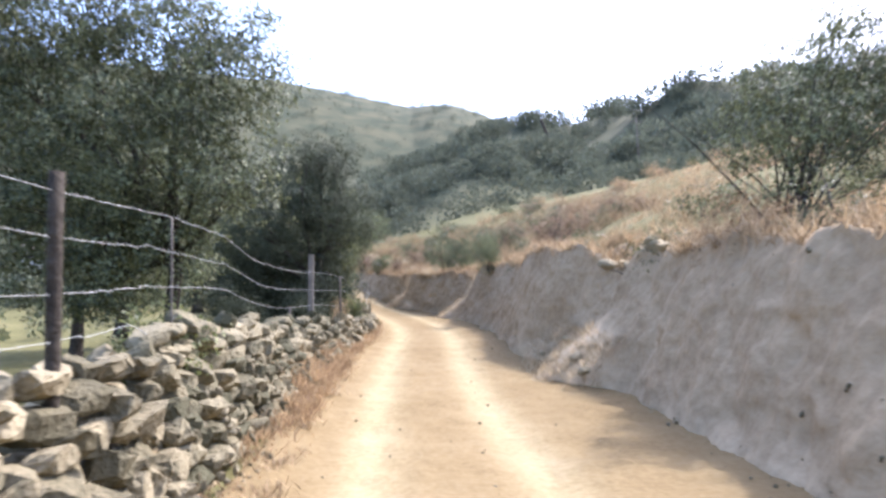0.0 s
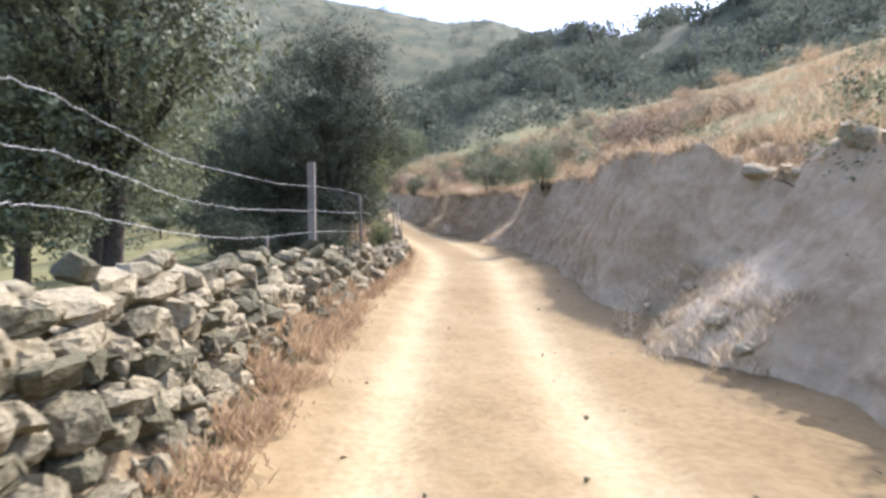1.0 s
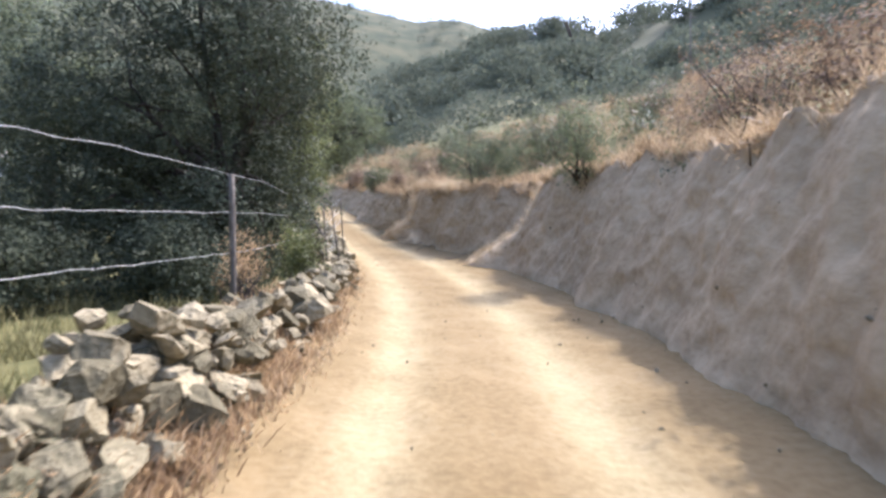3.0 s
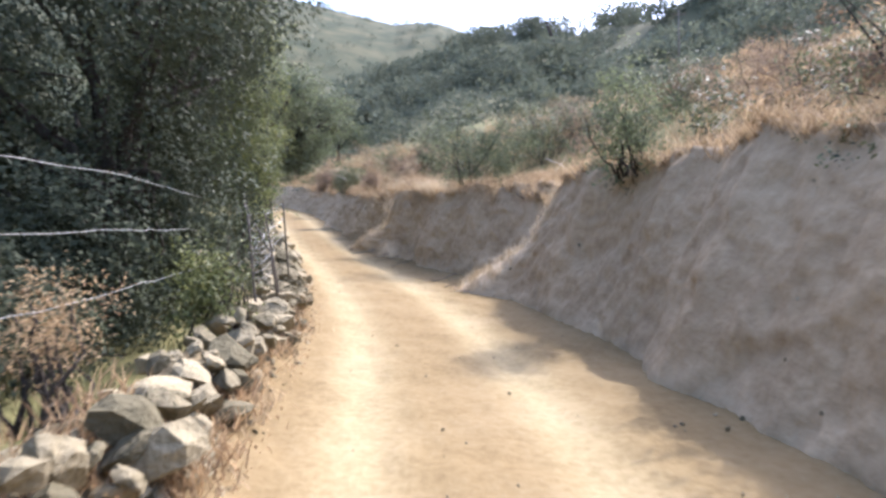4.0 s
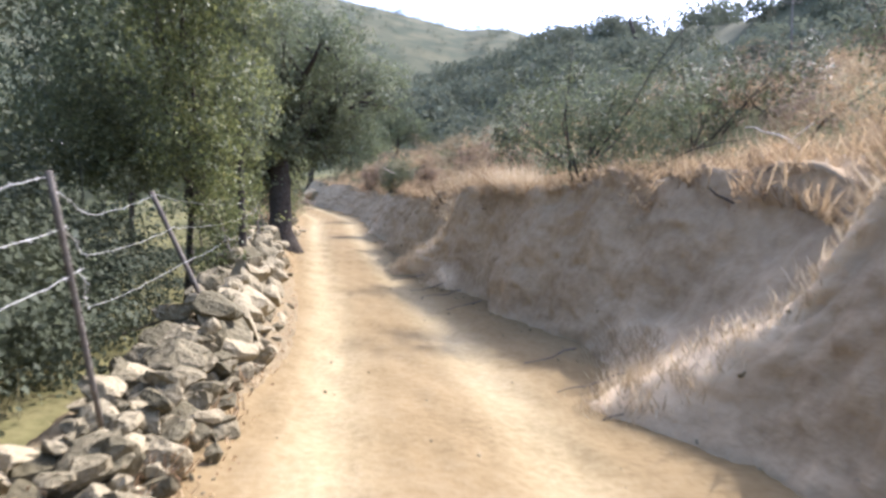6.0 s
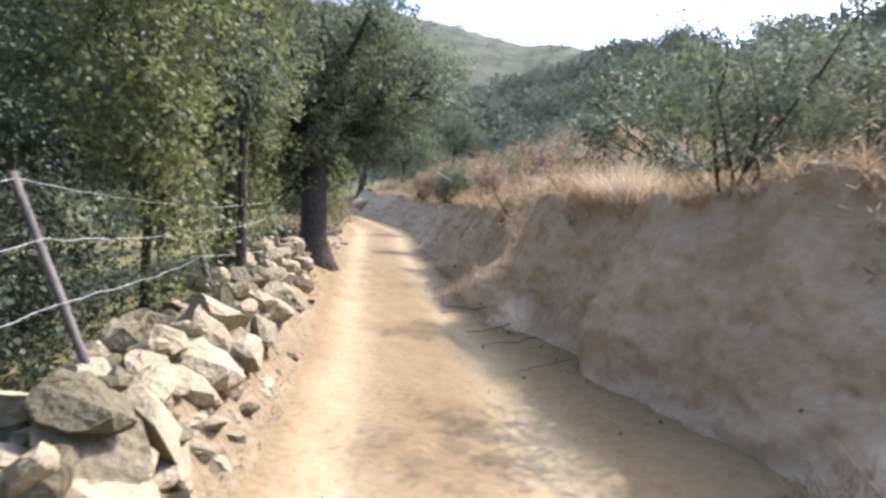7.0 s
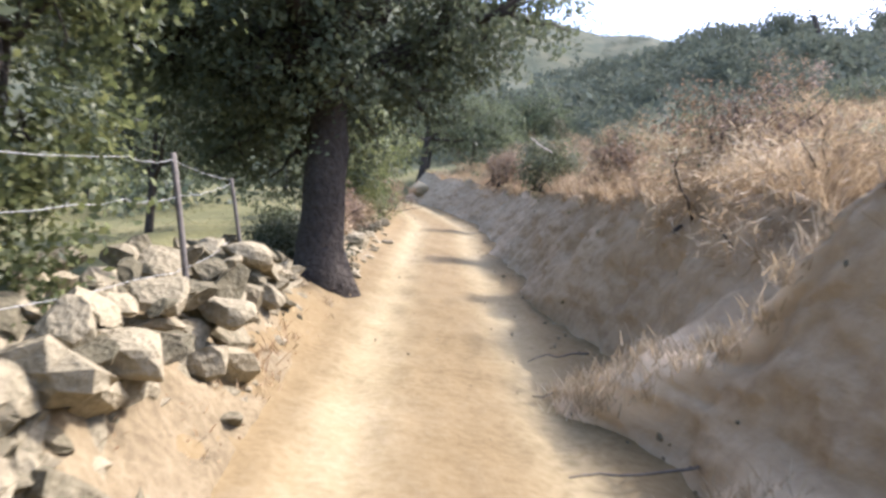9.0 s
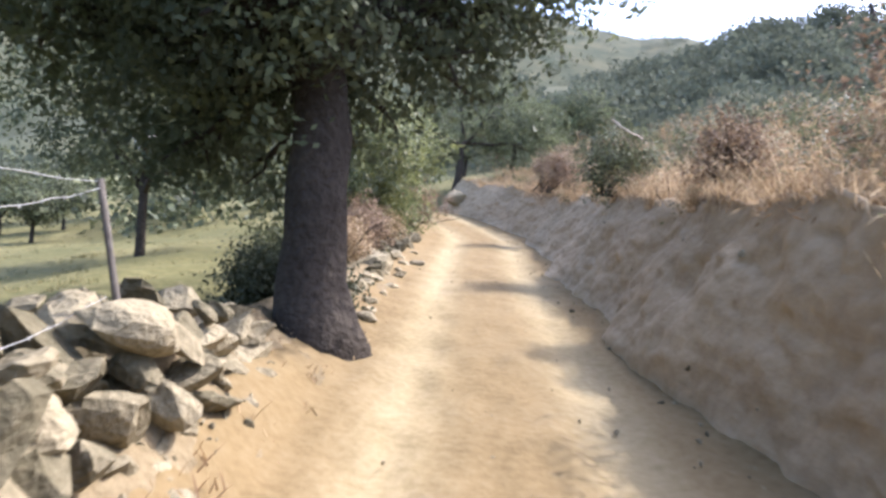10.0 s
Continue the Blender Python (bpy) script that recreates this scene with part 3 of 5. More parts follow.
tree("oak_tree", "tall dark tree in the meadow", (-11.0, 30.0, 2.2), 0.2, (-11.0, 30.0, 4.4),
     [(-10.2, 29.4, 5.6, 1.8, 1.8, 1.6), (-11.8, 30.4, 7.2, 2.2, 2.2, 2.0), (-13.0, 30.0, 5.2, 1.8, 1.8, 1.6)], 1600, seed=19, size=0.11, spread=0.22)
tree("oak_tree", "tall dark tree in the meadow", (-9.6, 20.0, 1.4), 0.18, (-9.4, 20.0, 3.2),
     [(-8.8, 19.6, 4.4, 1.7, 1.8, 1.6), (-9.8, 20.4, 6.2, 2.0, 2.0, 1.8), (-11.2, 20.0, 4.6, 1.8, 1.8, 1.8), (-8.4, 20.4, 3.3, 1.3, 1.3, 0.9)], 1900, seed=20, size=0.10, spread=0.2)

for i, (x, y, w) in enumerate(((-10.5, 69, 2.0), (-8.0, 74, 1.6), (-15.5, 78, 2.4))):
    z = float(land(np.array(x), np.array(y)))
    tree("oak_tree", "round dark oak on the slope beyond the bend", (x, y, z), 0.15, (x, y, z + 1.4),
         [(x, y, z + 2.6, w, w, 1.5), (x - w * 0.7, y, z + 2.1, w * 0.7, w * 0.7, 1.3), (x + w * 0.8, y + 0.5, z + 2.3, w * 0.7, w * 0.7, 1.2)], 1000, per=8, seed=60 + i, size=0.16, spread=0.25)

# ---- shrubs on the bank ----
shrub("shrub", "grey-green thicket of fine twigs on top of the bank", (5.0, 9.4, 2.6), [(4.6, 9.0, 4.0, 0.9, 1.0, 1.0), (5.6, 9.6, 4.4, 1.1, 1.2, 1.2), (6.8, 10.2, 4.2, 1.2, 1.2, 1.3), (6.4, 10.0, 5.4, 1.1, 1.1, 1.0), (7.8, 10.6, 5.6, 1.3, 1.2, 1.2)], 2500, seed=31, size=0.06, stems=26, leaf=LEAF_OLIVE)
shrub("shrub", "dark conical bush on the edge of the bank", (1.9, 25.4, 3.2), [(1.75, 25.2, 3.9, 0.45, 0.5, 0.65), (1.9, 25.5, 3.5, 0.6, 0.6, 0.5)], 420, seed=32, leaf=LEAF, size=0.05)
shrub("shrub", "dark leafy shrub above the bank", (0.3, 33.2, 3.6), [(0.0, 33.0, 4.4, 0.7, 0.8, 0.8), (0.8, 33.6, 4.6, 0.8, 0.9, 0.9), (1.6, 33.0, 4.4, 0.8, 0.8, 0.8)], 700, seed=33, leaf=LEAF, size=0.055)
shrub("shrub", "large open olive bush crowning the bank", (0.7, 38.0, 4.4), [(-0.5, 37.6, 5.3, 0.6, 0.8, 0.9), (0.6, 38.2, 5.7, 1.0, 1.0, 1.0), (2.0, 38.2, 5.3, 1.1, 1.0, 1.0), (3.4, 38.4, 5.6, 1.2, 1.1, 1.1)],
      1300, seed=40, leaf=LEAF_OLIVE, size=0.07, stems=14)
shrub("shrub", "tall olive shrub above the bank", (2.6, 36.0, 4.3), [(2.2, 36.0, 5.2, 0.9, 0.9, 0.9), (3.2, 36.4, 5.6, 1.0, 1.0, 1.1), (4.2, 35.6, 5.4, 1.0, 1.0, 1.0)], 800, seed=34, leaf=LEAF_OLIVE, size=0.06)
shrub("shrub", "brown dry shrub above the bank", (4.0, 22.6, 3.4), [(3.4, 22.4, 4.2, 0.8, 0.9, 0.8), (4.4, 23.0, 4.5, 0.9, 0.9, 0.9)], 420, seed=35, stems=16)
shrub("shrub", "brown dry shrub above the bank", (3.0, 18.6, 2.9), [(2.9, 18.4, 3.5, 0.7, 0.9, 0.6), (3.7, 19.0, 3.8, 0.8, 0.9, 0.7)], 380, seed=36, stems=16)
shrub("shrub", "brown dry shrub above the bank", (-1.6, 41.6, 4.4), [(-1.8, 41.4, 4.9, 0.7, 0.8, 0.6), (-1.0, 42.0, 5.2, 0.8, 0.8, 0.7)], 380, seed=37, stems=14)
shrub("shrub", "dark leafy shrub above the bank", (-4.5, 47.3, 4.6), [(-4.5, 47.2, 5.0, 0.4, 0.5, 0.55), (-4.1, 47.5, 5.2, 0.5, 0.5, 0.5)], 700, seed=38, leaf=LEAF_OLIVE)
shrub("shrub", "brown dry shrub above the bank", (-6.4, 53.4, 5.2), [(-6.4, 53.3, 5.6, 0.4, 0.5, 0.55), (-6.0, 53.6, 5.7, 0.4, 0.5, 0.5)], 500, seed=39, stems=10)
shrub("shrub", "brown dry shrub above the bank", (-2.9, 43.6, 4.3), [(-2.9, 43.6, 4.6, 0.35, 0.3, 0.4)], 350, seed=41, stems=10)

# Undergrowth: the shade below the canopy is put into its darker leaf.
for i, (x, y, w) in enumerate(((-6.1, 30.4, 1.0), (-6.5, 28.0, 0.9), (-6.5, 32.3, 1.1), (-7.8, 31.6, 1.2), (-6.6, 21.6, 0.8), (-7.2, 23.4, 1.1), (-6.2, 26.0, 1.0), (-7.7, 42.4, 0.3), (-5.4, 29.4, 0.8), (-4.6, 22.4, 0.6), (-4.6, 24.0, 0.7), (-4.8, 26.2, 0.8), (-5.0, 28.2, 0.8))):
    # The 0.3 wide shrub at y 42.4 is added where only shade lies.
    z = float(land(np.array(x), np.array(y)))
    shrub("shrub", "leafy undergrowth beneath the trees, its shade put into dark leaves", (x, y, z), [(x, y, z + 0.9 * w, w, w, 0.9 * w), (x - 0.8 * w, y + 0.3, z + 1.2 * w, w, w, w), (x + 0.4, y + 0.7 * w, z + 0.6 * w, 0.8 * w, 0.8 * w, 0.6 * w)],
          1300, per=9, seed=400 + i, leaf=LEAF_HOLM_SHADE, size=0.062, stems=7, spread=0.15)

shrub("shrub", "small green bush behind the stone wall", (-2.65, 6.2, 0.9), [(-2.65, 6.2, 1.25, 0.35, 0.4, 0.35)], 260, seed=411, leaf=LEAF_FRESH, size=0.05, stems=5)
shrub("shrub", "brown dried-out bush beside the wall", (-3.15, 20.8, 1.2), [(-3.2, 20.9, 1.75, 0.16, 0.2, 0.4)], 150, seed=412, leaf=RUSSET, size=0.034, stems=18, wide=0.35)
shrub("shrub", "small green bush among the fallen stones", (-3.15, 23.7, 1.25), [(-3.15, 23.7, 1.7, 0.24, 0.32, 0.28), (-3.1, 23.75, 1.98, 0.16, 0.2, 0.2)], 330, seed=413, leaf=LEAF_FRESH, size=0.045, stems=5)
for i, (x, y, w) in enumerate(((-32.0, 60.5, 1.3), (-27.2, 58.0, 1.0), (-29.0, 62.0, 1.2), (-26.5, 63.8, 1.5), (-22.9, 60.6, 1.3), (-25.0, 54.6, 0.9), (-29.5, 57.0, 1.0), (-20.0, 66.0, 1.6), (-34.0, 66.0, 1.5))):
    z = float(land(np.array(x), np.array(y)))
    tree("olive_tree", "small round olive tree in the dry meadow", (x, y, z), 0.09, (x, y, z + 0.9 * w),
         [(x, y, z + 1.7 * w, w, w, 0.75 * w), (x - 0.6 * w, y, z + 1.4 * w, 0.7 * w, 0.7 * w, 0.55 * w), (x + 0.6 * w, y, z + 1.45 * w, 0.7 * w, 0.7 * w, 0.55 * w)], 700, per=7, seed=640 + i, size=0.12, leaf=LEAF_OLIVE, spread=0.18, flare=1.3)

for i, (x, y, w, leaf) in enumerate(((-8.7, 46.0, 0.5, STRAW), (-9.2, 48.2, 0.6, BRUSH), (-10.0, 52.6, 0.8, LEAF_FRESH), (-11.0, 57.2, 0.9, BRUSH), (-9.6, 50.0, 0.5, STRAW), (-8.9, 44.6, 0.45, LEAF_OLIVE))):
    z = float(land(np.array(x), np.array(y)))
    shrub("shrub", "tangled dry and green brush beside the track", (x, y, z), [(x, y, z + 0.7 * w, w, w, 0.8 * w), (x - 0.5 * w, y + 0.4, z + 1.1 * w, 0.8 * w, 0.8 * w, 0.8 * w)], 420, seed=430 + i, leaf=leaf, size=0.06, stems=8)

def in_sun_lane(y, o):
    """Whether a place lies in the lane behind a slide, left clear to let sunlight onto it."""
    lanes = [head + 0.45 for foot, head in RIBS.values()] + [12.1]
    return any(abs(y - lane - 0.45 * (o - 3.0)) < 0.75 and o < 6.5 for lane in lanes)


scrub_r = np.random.default_rng(44)
for i in range(150):
    sy = scrub_r.uniform(8, 70) if i < 95 else scrub_r.uniform(24, 66)
    so = float(bank_foot(sy)) + (scrub_r.uniform(1.4, 26) if i < 95 else scrub_r.uniform(1.8, 11))
    sx = float(road_x(sy)) + so
    sz = float(land(sx, sy))
    w = scrub_r.uniform(0.4, 0.85) * (1.0 if so < 7 else 1.35)
    if in_sun_lane(sy, so):
        continue
    dry = i % 3 != 0
    shrub("shrub", "low brown dry scrub on the slope" if dry else "low olive-green bush on the slope", (sx, sy, sz),
          [(sx, sy, sz + w * 0.55, w, w * 1.1, w * 0.65), (sx + w * 0.7, sy + 0.3, sz + w * 0.45, w * 0.7, w * 0.8, w * 0.5)],
          int(190 * w + 40), per=9, seed=200 + i, leaf=(BRUSH if i % 2 else RUSSET) if dry else LEAF_OLIVE, size=0.11 if dry else 0.075, wide=0.14 if dry else 0.5, stems=5, spread=0.14)

# tall sunlit straw on the shoulder of the bank towards the bend
straw_r = np.random.default_rng(47)
for i in range(40):
    sy = straw_r.uniform(47, 66) if i < 30 else straw_r.uniform(38.2, 41.5)
    so = float(bank_foot(sy)) + float(bank_lean(sy)) + straw_r.uniform(0.2, 4.5 if i < 30 else 1.8)
    sx = float(road_x(sy)) + so
    if in_sun_lane(sy, so):
        continue
    sz = float(bank_surface(np.array(sx), np.array(sy)))
    w = straw_r.uniform(0.4, 0.62)
    shrub("brush", "tall sunlit straw-coloured brush above the bend", (sx, sy, sz), [(sx, sy, sz + w * 0.55, w, w * 1.1, w * 0.7), (sx + 0.4 * w, sy + 0.3, sz + w * 0.4, w * 0.8, w * 0.8, w * 0.5)],
          int(260 * w + 40), per=9, seed=600 + i, leaf=STRAW if i % 3 else BLEACHED_LIT, size=0.12, wide=0.12, stems=4, spread=0.13)

brush_r = np.random.default_rng(46)
for i in range(60):
    sy = 4 + 56 * (i + brush_r.uniform(-0.4, 0.4)) / 60
    sx = float(road_x(sy) + bank_foot(sy)) + float(bank_lean(sy)) + brush_r.uniform(0.1, 0.65)
    sz = float(bank_surface(np.array(sx), np.array(sy)))
    # Brush below y 17 is added unseen, and larger, to widen the bank's shadow.
    w = brush_r.uniform(0.26, 0.48) * (1.5 if sy > 37 or sy < 17 else 1.0)
    if in_sun_lane(sy, sx - float(road_x(sy))):
        continue
    kind = i % 4
    shrub("brush", ("russet dry brush along the edge of the bank", "straw-coloured dry brush along the edge of the bank", "straw-coloured dry brush along the edge of the bank", "grey-green low brush along the edge of the bank")[kind], (sx, sy, sz),
          [(sx, sy, sz + w * 0.6, w, w * 1.2, w * 0.7), (sx + 0.1, sy + 0.5 * w, sz + w * 0.35, w * 0.6, w * 0.9, w * 0.45)],
          int(170 * w + 60), per=9, seed=520 + i, leaf=(RUSSET, STRAW, STRAW, LEAF_OLIVE)[kind], size=0.10 if kind < 3 else 0.05, wide=0.13 if kind < 3 else 0.5, stems=7, spread=0.11)

# ---- dry-stone wall ----
wall_foot = eased([-10, 9, 14, 17, 22, 28, 31, 36, 40], [-1.45, -1.45, -1.40, -1.2, -1.15, -1.05, -1.0, -1.15, -1.25])
wall_high = eased([-10, 3, 4, 5.5, 8, 9.5, 11, 13, 15, 17, 19, 23, 28, 30, 35, 37, 39.5, 41], [1.0, 1.05, 1.15, 1.36, 1.32, 1.22, 1.11, 0.98, 0.84, 0.74, 0.52, 0.38, 0.40, 0.72, 0.85, 0.85, 0.80, 0.2])


def stone_shape(r, flat=0.68, n=3):
    """A weathered angular stone: a round-cornered block cut by random planes and roughened."""
    span = range(n + 1)
    g = [(x, y, z) for x in span for y in span for z in span if 0 in (x, y, z) or n in (x, y, z)]
    lookup = {q: i for i, q in enumerate(g)}
    v = np.array(g, float) * 2 / n - 1
    f = []
    for axis in range(3):
        for side in (0, n):
            for a in range(n):
                for b in range(n):
                    c = []
                    for da, db in ((0, 0), (1, 0), (1, 1), (0, 1)):
                        q = [0, 0, 0]
                        q[axis], q[(axis + 1) % 3], q[(axis + 2) % 3] = side, a + da, b + db
                        c.append(lookup[tuple(q)])
                    f.append(c if side else c[::-1])
    far = np.linalg.norm(v, axis=1, keepdims=True)
    v = v / far * (0.75 + 0.25 * far / 1.3)
    for i in range(10):
        d = r.normal(0, 1, 3)
        d /= np.linalg.norm(d)
        v -= np.clip(v @ d - r.uniform(0.42, 0.8), 0, None)[:, None] * d
    v += r.normal(0, 0.03 if n > 2 else 0.035, v.shape)
    v *= [r.uniform(0.85, 1.3), r.uniform(0.7, 1.1), flat * r.uniform(0.7, 1.2)]
    return v, np.array(f)


def block_shape(r):
    """A squared field stone with worn corners and a rough face."""
    v, f = stone_shape(r, 1.0)
    cube = np.sign(v) * np.abs(v / np.abs(v).max(0)) ** 0.78
    for i in range(9):
        d = r.normal(0, 1, 3)
        d /= np.linalg.norm(d)
        cube -= np.clip(cube @ d - r.uniform(0.55, 1.0), 0, None)[:, None] * d
    return cube + r.normal(0, 0.05, cube.shape), f


my = np.arange(-6, 46, 0.1)
mv = np.linspace(0, 1, 26)
MV, MY = np.meshgrid(mv, my)
MO = wall_foot(MY) - 0.10 + 0.4 * smooth(27, 31, MY) - MV * (0.95 + 0.15 * smooth(27, 31, MY) + 0.35 * smooth(34, 36, MY))
MX = road_x(MY) + MO
heap = wall_high(MY) * (0.58 + 0.14 * smooth(30, 35, MY)) * smooth(0, 0.65, MV) * smooth(1.25, 0.7, MV)
MZ = road_z(MY) + 0.02 + heap * (1 + 0.25 * ripple(MX, MY, 0.8, 33)) + 0.05 * ripple(MX, MY, 0.55, 35) + 0.02 * ripple(MX, MY, 0.25, 34) - 0.25 * smooth(0.05, 0, MV) - 0.35 * smooth(0.9, 1, MV)
tagged(part("earth_mound", grid("earth_mound", MX, MY, MZ, DUST)), "dusty brown earth heaped under the tumbled wall stones", "earth", kind="structure")

shapes = [stone_shape(rng, n=2) for i in range(14)]
rough_shapes = [stone_shape(rng) for i in range(22)]
block_shapes = [block_shape(rng) for i in range(18)]
blocks = [mesh_from("stone", v, f, STONE) for v, f in block_shapes]
wall = tagged(new("stone_wall"), "tumbled dry-stone wall of pale angular field stones", "wall", kind="structure")
rubble = []
wr = np.random.default_rng(5)
# standing stretch: rough courses of fitted blocks
base_h = 0.0
while base_h < 1.5:
    tall = wr.uniform(0.15, 0.23)
    y = -6.0 + wr.uniform(0, 0.3)
    while y < 17.0:
        long = wr.uniform(0.17, 0.36) * (1.4 if wr.uniform() < 0.15 else 1.0)
        sy = y + long / 2
        y += long
        high = float(wall_high(sy)) + 0.07 * math.sin(sy * 2.3) + 0.04 * math.sin(sy * 7.1)
        mid = base_h + tall / 2
        if mid + tall / 2 > high + 0.04:
            continue
        cap = mid > high - 0.22
        loose = 0.5 + 0.5 * float(smooth(9, 13, sy))
        o = float(wall_foot(sy)) - 0.24 - (0.2 + 0.25 * loose) * mid + wr.normal(0, 0.03 + 0.03 * loose)
        tilt = (16 if cap else 13) * loose + 4
        m = pose(float(road_x(sy)) + o, sy, float(road_z(sy)) + 0.06 + mid + wr.normal(0, 0.03), *wr.normal(0, tilt, 2), wr.normal(0, 12 + 12 * loose)) @ Matrix.Diagonal(
            (wr.uniform(0.16, 0.22), long * wr.uniform(0.52, 0.68), tall * wr.uniform(0.5, 0.78), 1))
        i = int(wr.integers(len(blocks)))
        if 5.0 < sy < 16:
            part("stone", blocks[i], wall, m=m)
        else:
            v, f = block_shapes[i]
            rubble.append((np.c_[v, np.ones(len(v))] @ np.array(m)[:3].T, f))
    base_h += tall * 0.94
# tumbled stretch and the backing of the wall
y = -6.0
while y < 52.0:
    if 40.1 < y < 42.4:
        y = 42.4
    high, foot = float(wall_high(y)), float(wall_foot(y))
    h = 0.10
    while h < high + 0.04:
        for deep in (0.0, 0.34, 0.68):
            if (deep > 0 and h < high - 0.25 and deep < 0.5) and y < 36 or (deep > 0.5 and 18 < y < 35.5) or (y < 16.6 and (deep < 0.3 or h > high - 0.2)):
                continue
            size = wr.uniform(0.075, 0.165) * (1.55 if wr.uniform() < 0.14 else 1.0) * (1.25 if y > 28 else 1.0)
            sy = y + wr.uniform(-0.09, 0.09)
            o = foot - 0.16 - deep - 0.28 * h + wr.normal(0, 0.05)
            x = float(road_x(sy)) + o
            z = float(road_z(sy)) + 0.05 + h - 0.06 + wr.normal(0, 0.03)
            m = pose(x, sy, z, *wr.uniform(-40, 40, 2), wr.uniform(0, 360)) @ Matrix.Diagonal((size * 1.15, size * 1.15, size, 1))
            i = int(wr.integers(len(rough_shapes)))
            v, f = rough_shapes[i] if 26 < sy < 41 and deep < 0.5 else shapes[i % len(shapes)]
            rubble.append((np.c_[v, np.ones(len(v))] @ np.array(m)[:3].T, f))
        h += wr.uniform(0.13, 0.19) * (1.2 if y > 28 else 1.0)
    y += wr.uniform(0.17, 0.26) * (1.2 if y > 28 else 1.0)
for i in range(520):
    sy = wr.uniform(26.5, 40.2)
    v, f = rough_shapes[int(wr.integers(len(rough_shapes)))]
    up = wr.uniform(0, 1) ** 0.6
    size = wr.uniform(0.04, 0.13) * (1.5 if wr.uniform() < 0.12 else 1.0)
    o = float(wall_foot(sy)) + 0.12 - (1.15 if sy > 35 else 0.75) * up
    z = float(road_z(sy)) + 0.05 + float(wall_high(sy)) * 0.72 * float(smooth(0, 0.8, up)) + 0.02
    m = pose(float(road_x(sy)) + o, sy, z, *wr.uniform(-40, 40, 2), wr.uniform(0, 360)) @ Matrix.Diagonal((size * 1.2, size * 1.1, size, 1))
    rubble.append((np.c_[v, np.ones(len(v))] @ np.array(m)[:3].T, f))
for i in range(1100):
    sy = wr.uniform(4, 39.6)
    up = wr.uniform(-0.02, 0.8)
    v, f = shapes[int(wr.integers(len(shapes)))]
    size = 0.012 + 0.045 * wr.uniform() ** 2
    o = float(wall_foot(sy)) + 0.12 - 0.7 * up
    shoulder = (0.10 + 0.22 * float(smooth(28, 31, sy)) * float(smooth(42, 39, sy))) * float(smooth(-0.85, -1.5, o))
    z = float(road_z(sy)) + max(shoulder - 0.005, float(wall_high(sy)) * 0.66 * float(smooth(0, 0.8, up)))
    m = pose(float(road_x(sy)) + o, sy, z, *wr.uniform(0, 360, 3)) @ Matrix.Diagonal((size * 1.2, size * 1.1, size, 1))
    rubble.append((np.c_[v, np.ones(len(v))] @ np.array(m)[:3].T, f))
tagged(part("rubble", mesh_from("rubble", *joined(rubble), RUBBLE), wall), kind="stuff")

# ---- wire fence ----
def post(label, foot, head, width, square=False, wood=None):
    a, b = np.array(foot, float), np.array(head, float)
    n = 6
    path = a + (b - a) * np.linspace(-0.12, 1, n)[:, None]
    ob = new("fence_post")
    ob.location = foot
    v, f = tube(path - a, np.full(n, width * (0.7 if square else 0.5)), 4 if square else 7, 0.02 if square else 0.06, int(abs(a[1]) * 10), math.pi / 4 + 0.1)
    part("stake", mesh_from("stake", v, f, wood or (TIMBER if square else STAKE), square), ob)
    return tagged(ob, label, "fence post", "posts of the wire fence")


# The dark bark tone stands in for this post's backlit shade.
post("thick fence post in the wall, its backlit shade put into dark wood", (-2.15, 3.7, 0.85), (-2.15, 3.7, 2.42), 0.085, wood=BARK)
POSTS = [((-2.45, 6.05, 1.0), (-2.45, 6.05, 2.5), 0.022, False), ((-2.8, 12.1, 1.15), (-2.76, 12.1, 1.76), 0.045, False), ((-2.95, 14.95, 1.35), (-2.93, 15.02, 2.97), 0.115, True), ((-3.05, 20.0, 1.4), (-3.05, 20.0, 2.75), 0.07, False),
         ((-3.88, 29.9, 2.12), (-4.37, 29.9, 3.06), 0.05, False), ((-4.62, 32.7, 2.3), (-4.85, 32.55, 3.15), 0.06, False), ((-5.70, 37.04, 2.65), (-5.95, 37.07, 3.58), 0.045, False), ((-6.04, 38.35, 2.75), (-6.26, 38.35, 3.53), 0.036, False)]
for foot, head, width, square in POSTS:
    post("weathered grey timber fence post standing in the wall" if square else "thin leaning grey fence stake", foot, head, width, square)


def strand(points, sag, seed):
    r = np.random.default_rng(seed)
    path = []
    for a, b in zip(points, points[1:]):
        s = np.linspace(0, 1, 14, endpoint=False)[:, None]
        q = np.array(a) + (np.array(b) - np.array(a)) * s
        q[:, 2] -= sag * 4 * s[:, 0] * (1 - s[:, 0])
        path.append(q + r.normal(0, 0.005, q.shape))
    path = np.concatenate([*path, [points[-1]]])
    pieces = [tube(path, np.full(len(path), 0.0021), 5)]
    far = np.concatenate([[0], np.cumsum(np.linalg.norm(np.diff(path, axis=0), axis=1))])
    for d in np.arange(0.1, far[-1], 0.14):
        c = np.array([np.interp(d + r.uniform(-0.02, 0.02), far, path[:, k]) for k in range(3)])
        for turn in range(2):
            w = r.normal(0, 1, 3)
            w *= 0.014 / np.linalg.norm(w)
            pieces.append(tube([c - w, c, c + w], np.full(3, 0.0013), 3))
    ob = part("fence_wire", mesh_from("fence_wire", *joined(pieces), WIRE, False))
    return tagged(ob, "sagging strand of galvanised barbed fence wire", "fence wire", "wires of the fence")


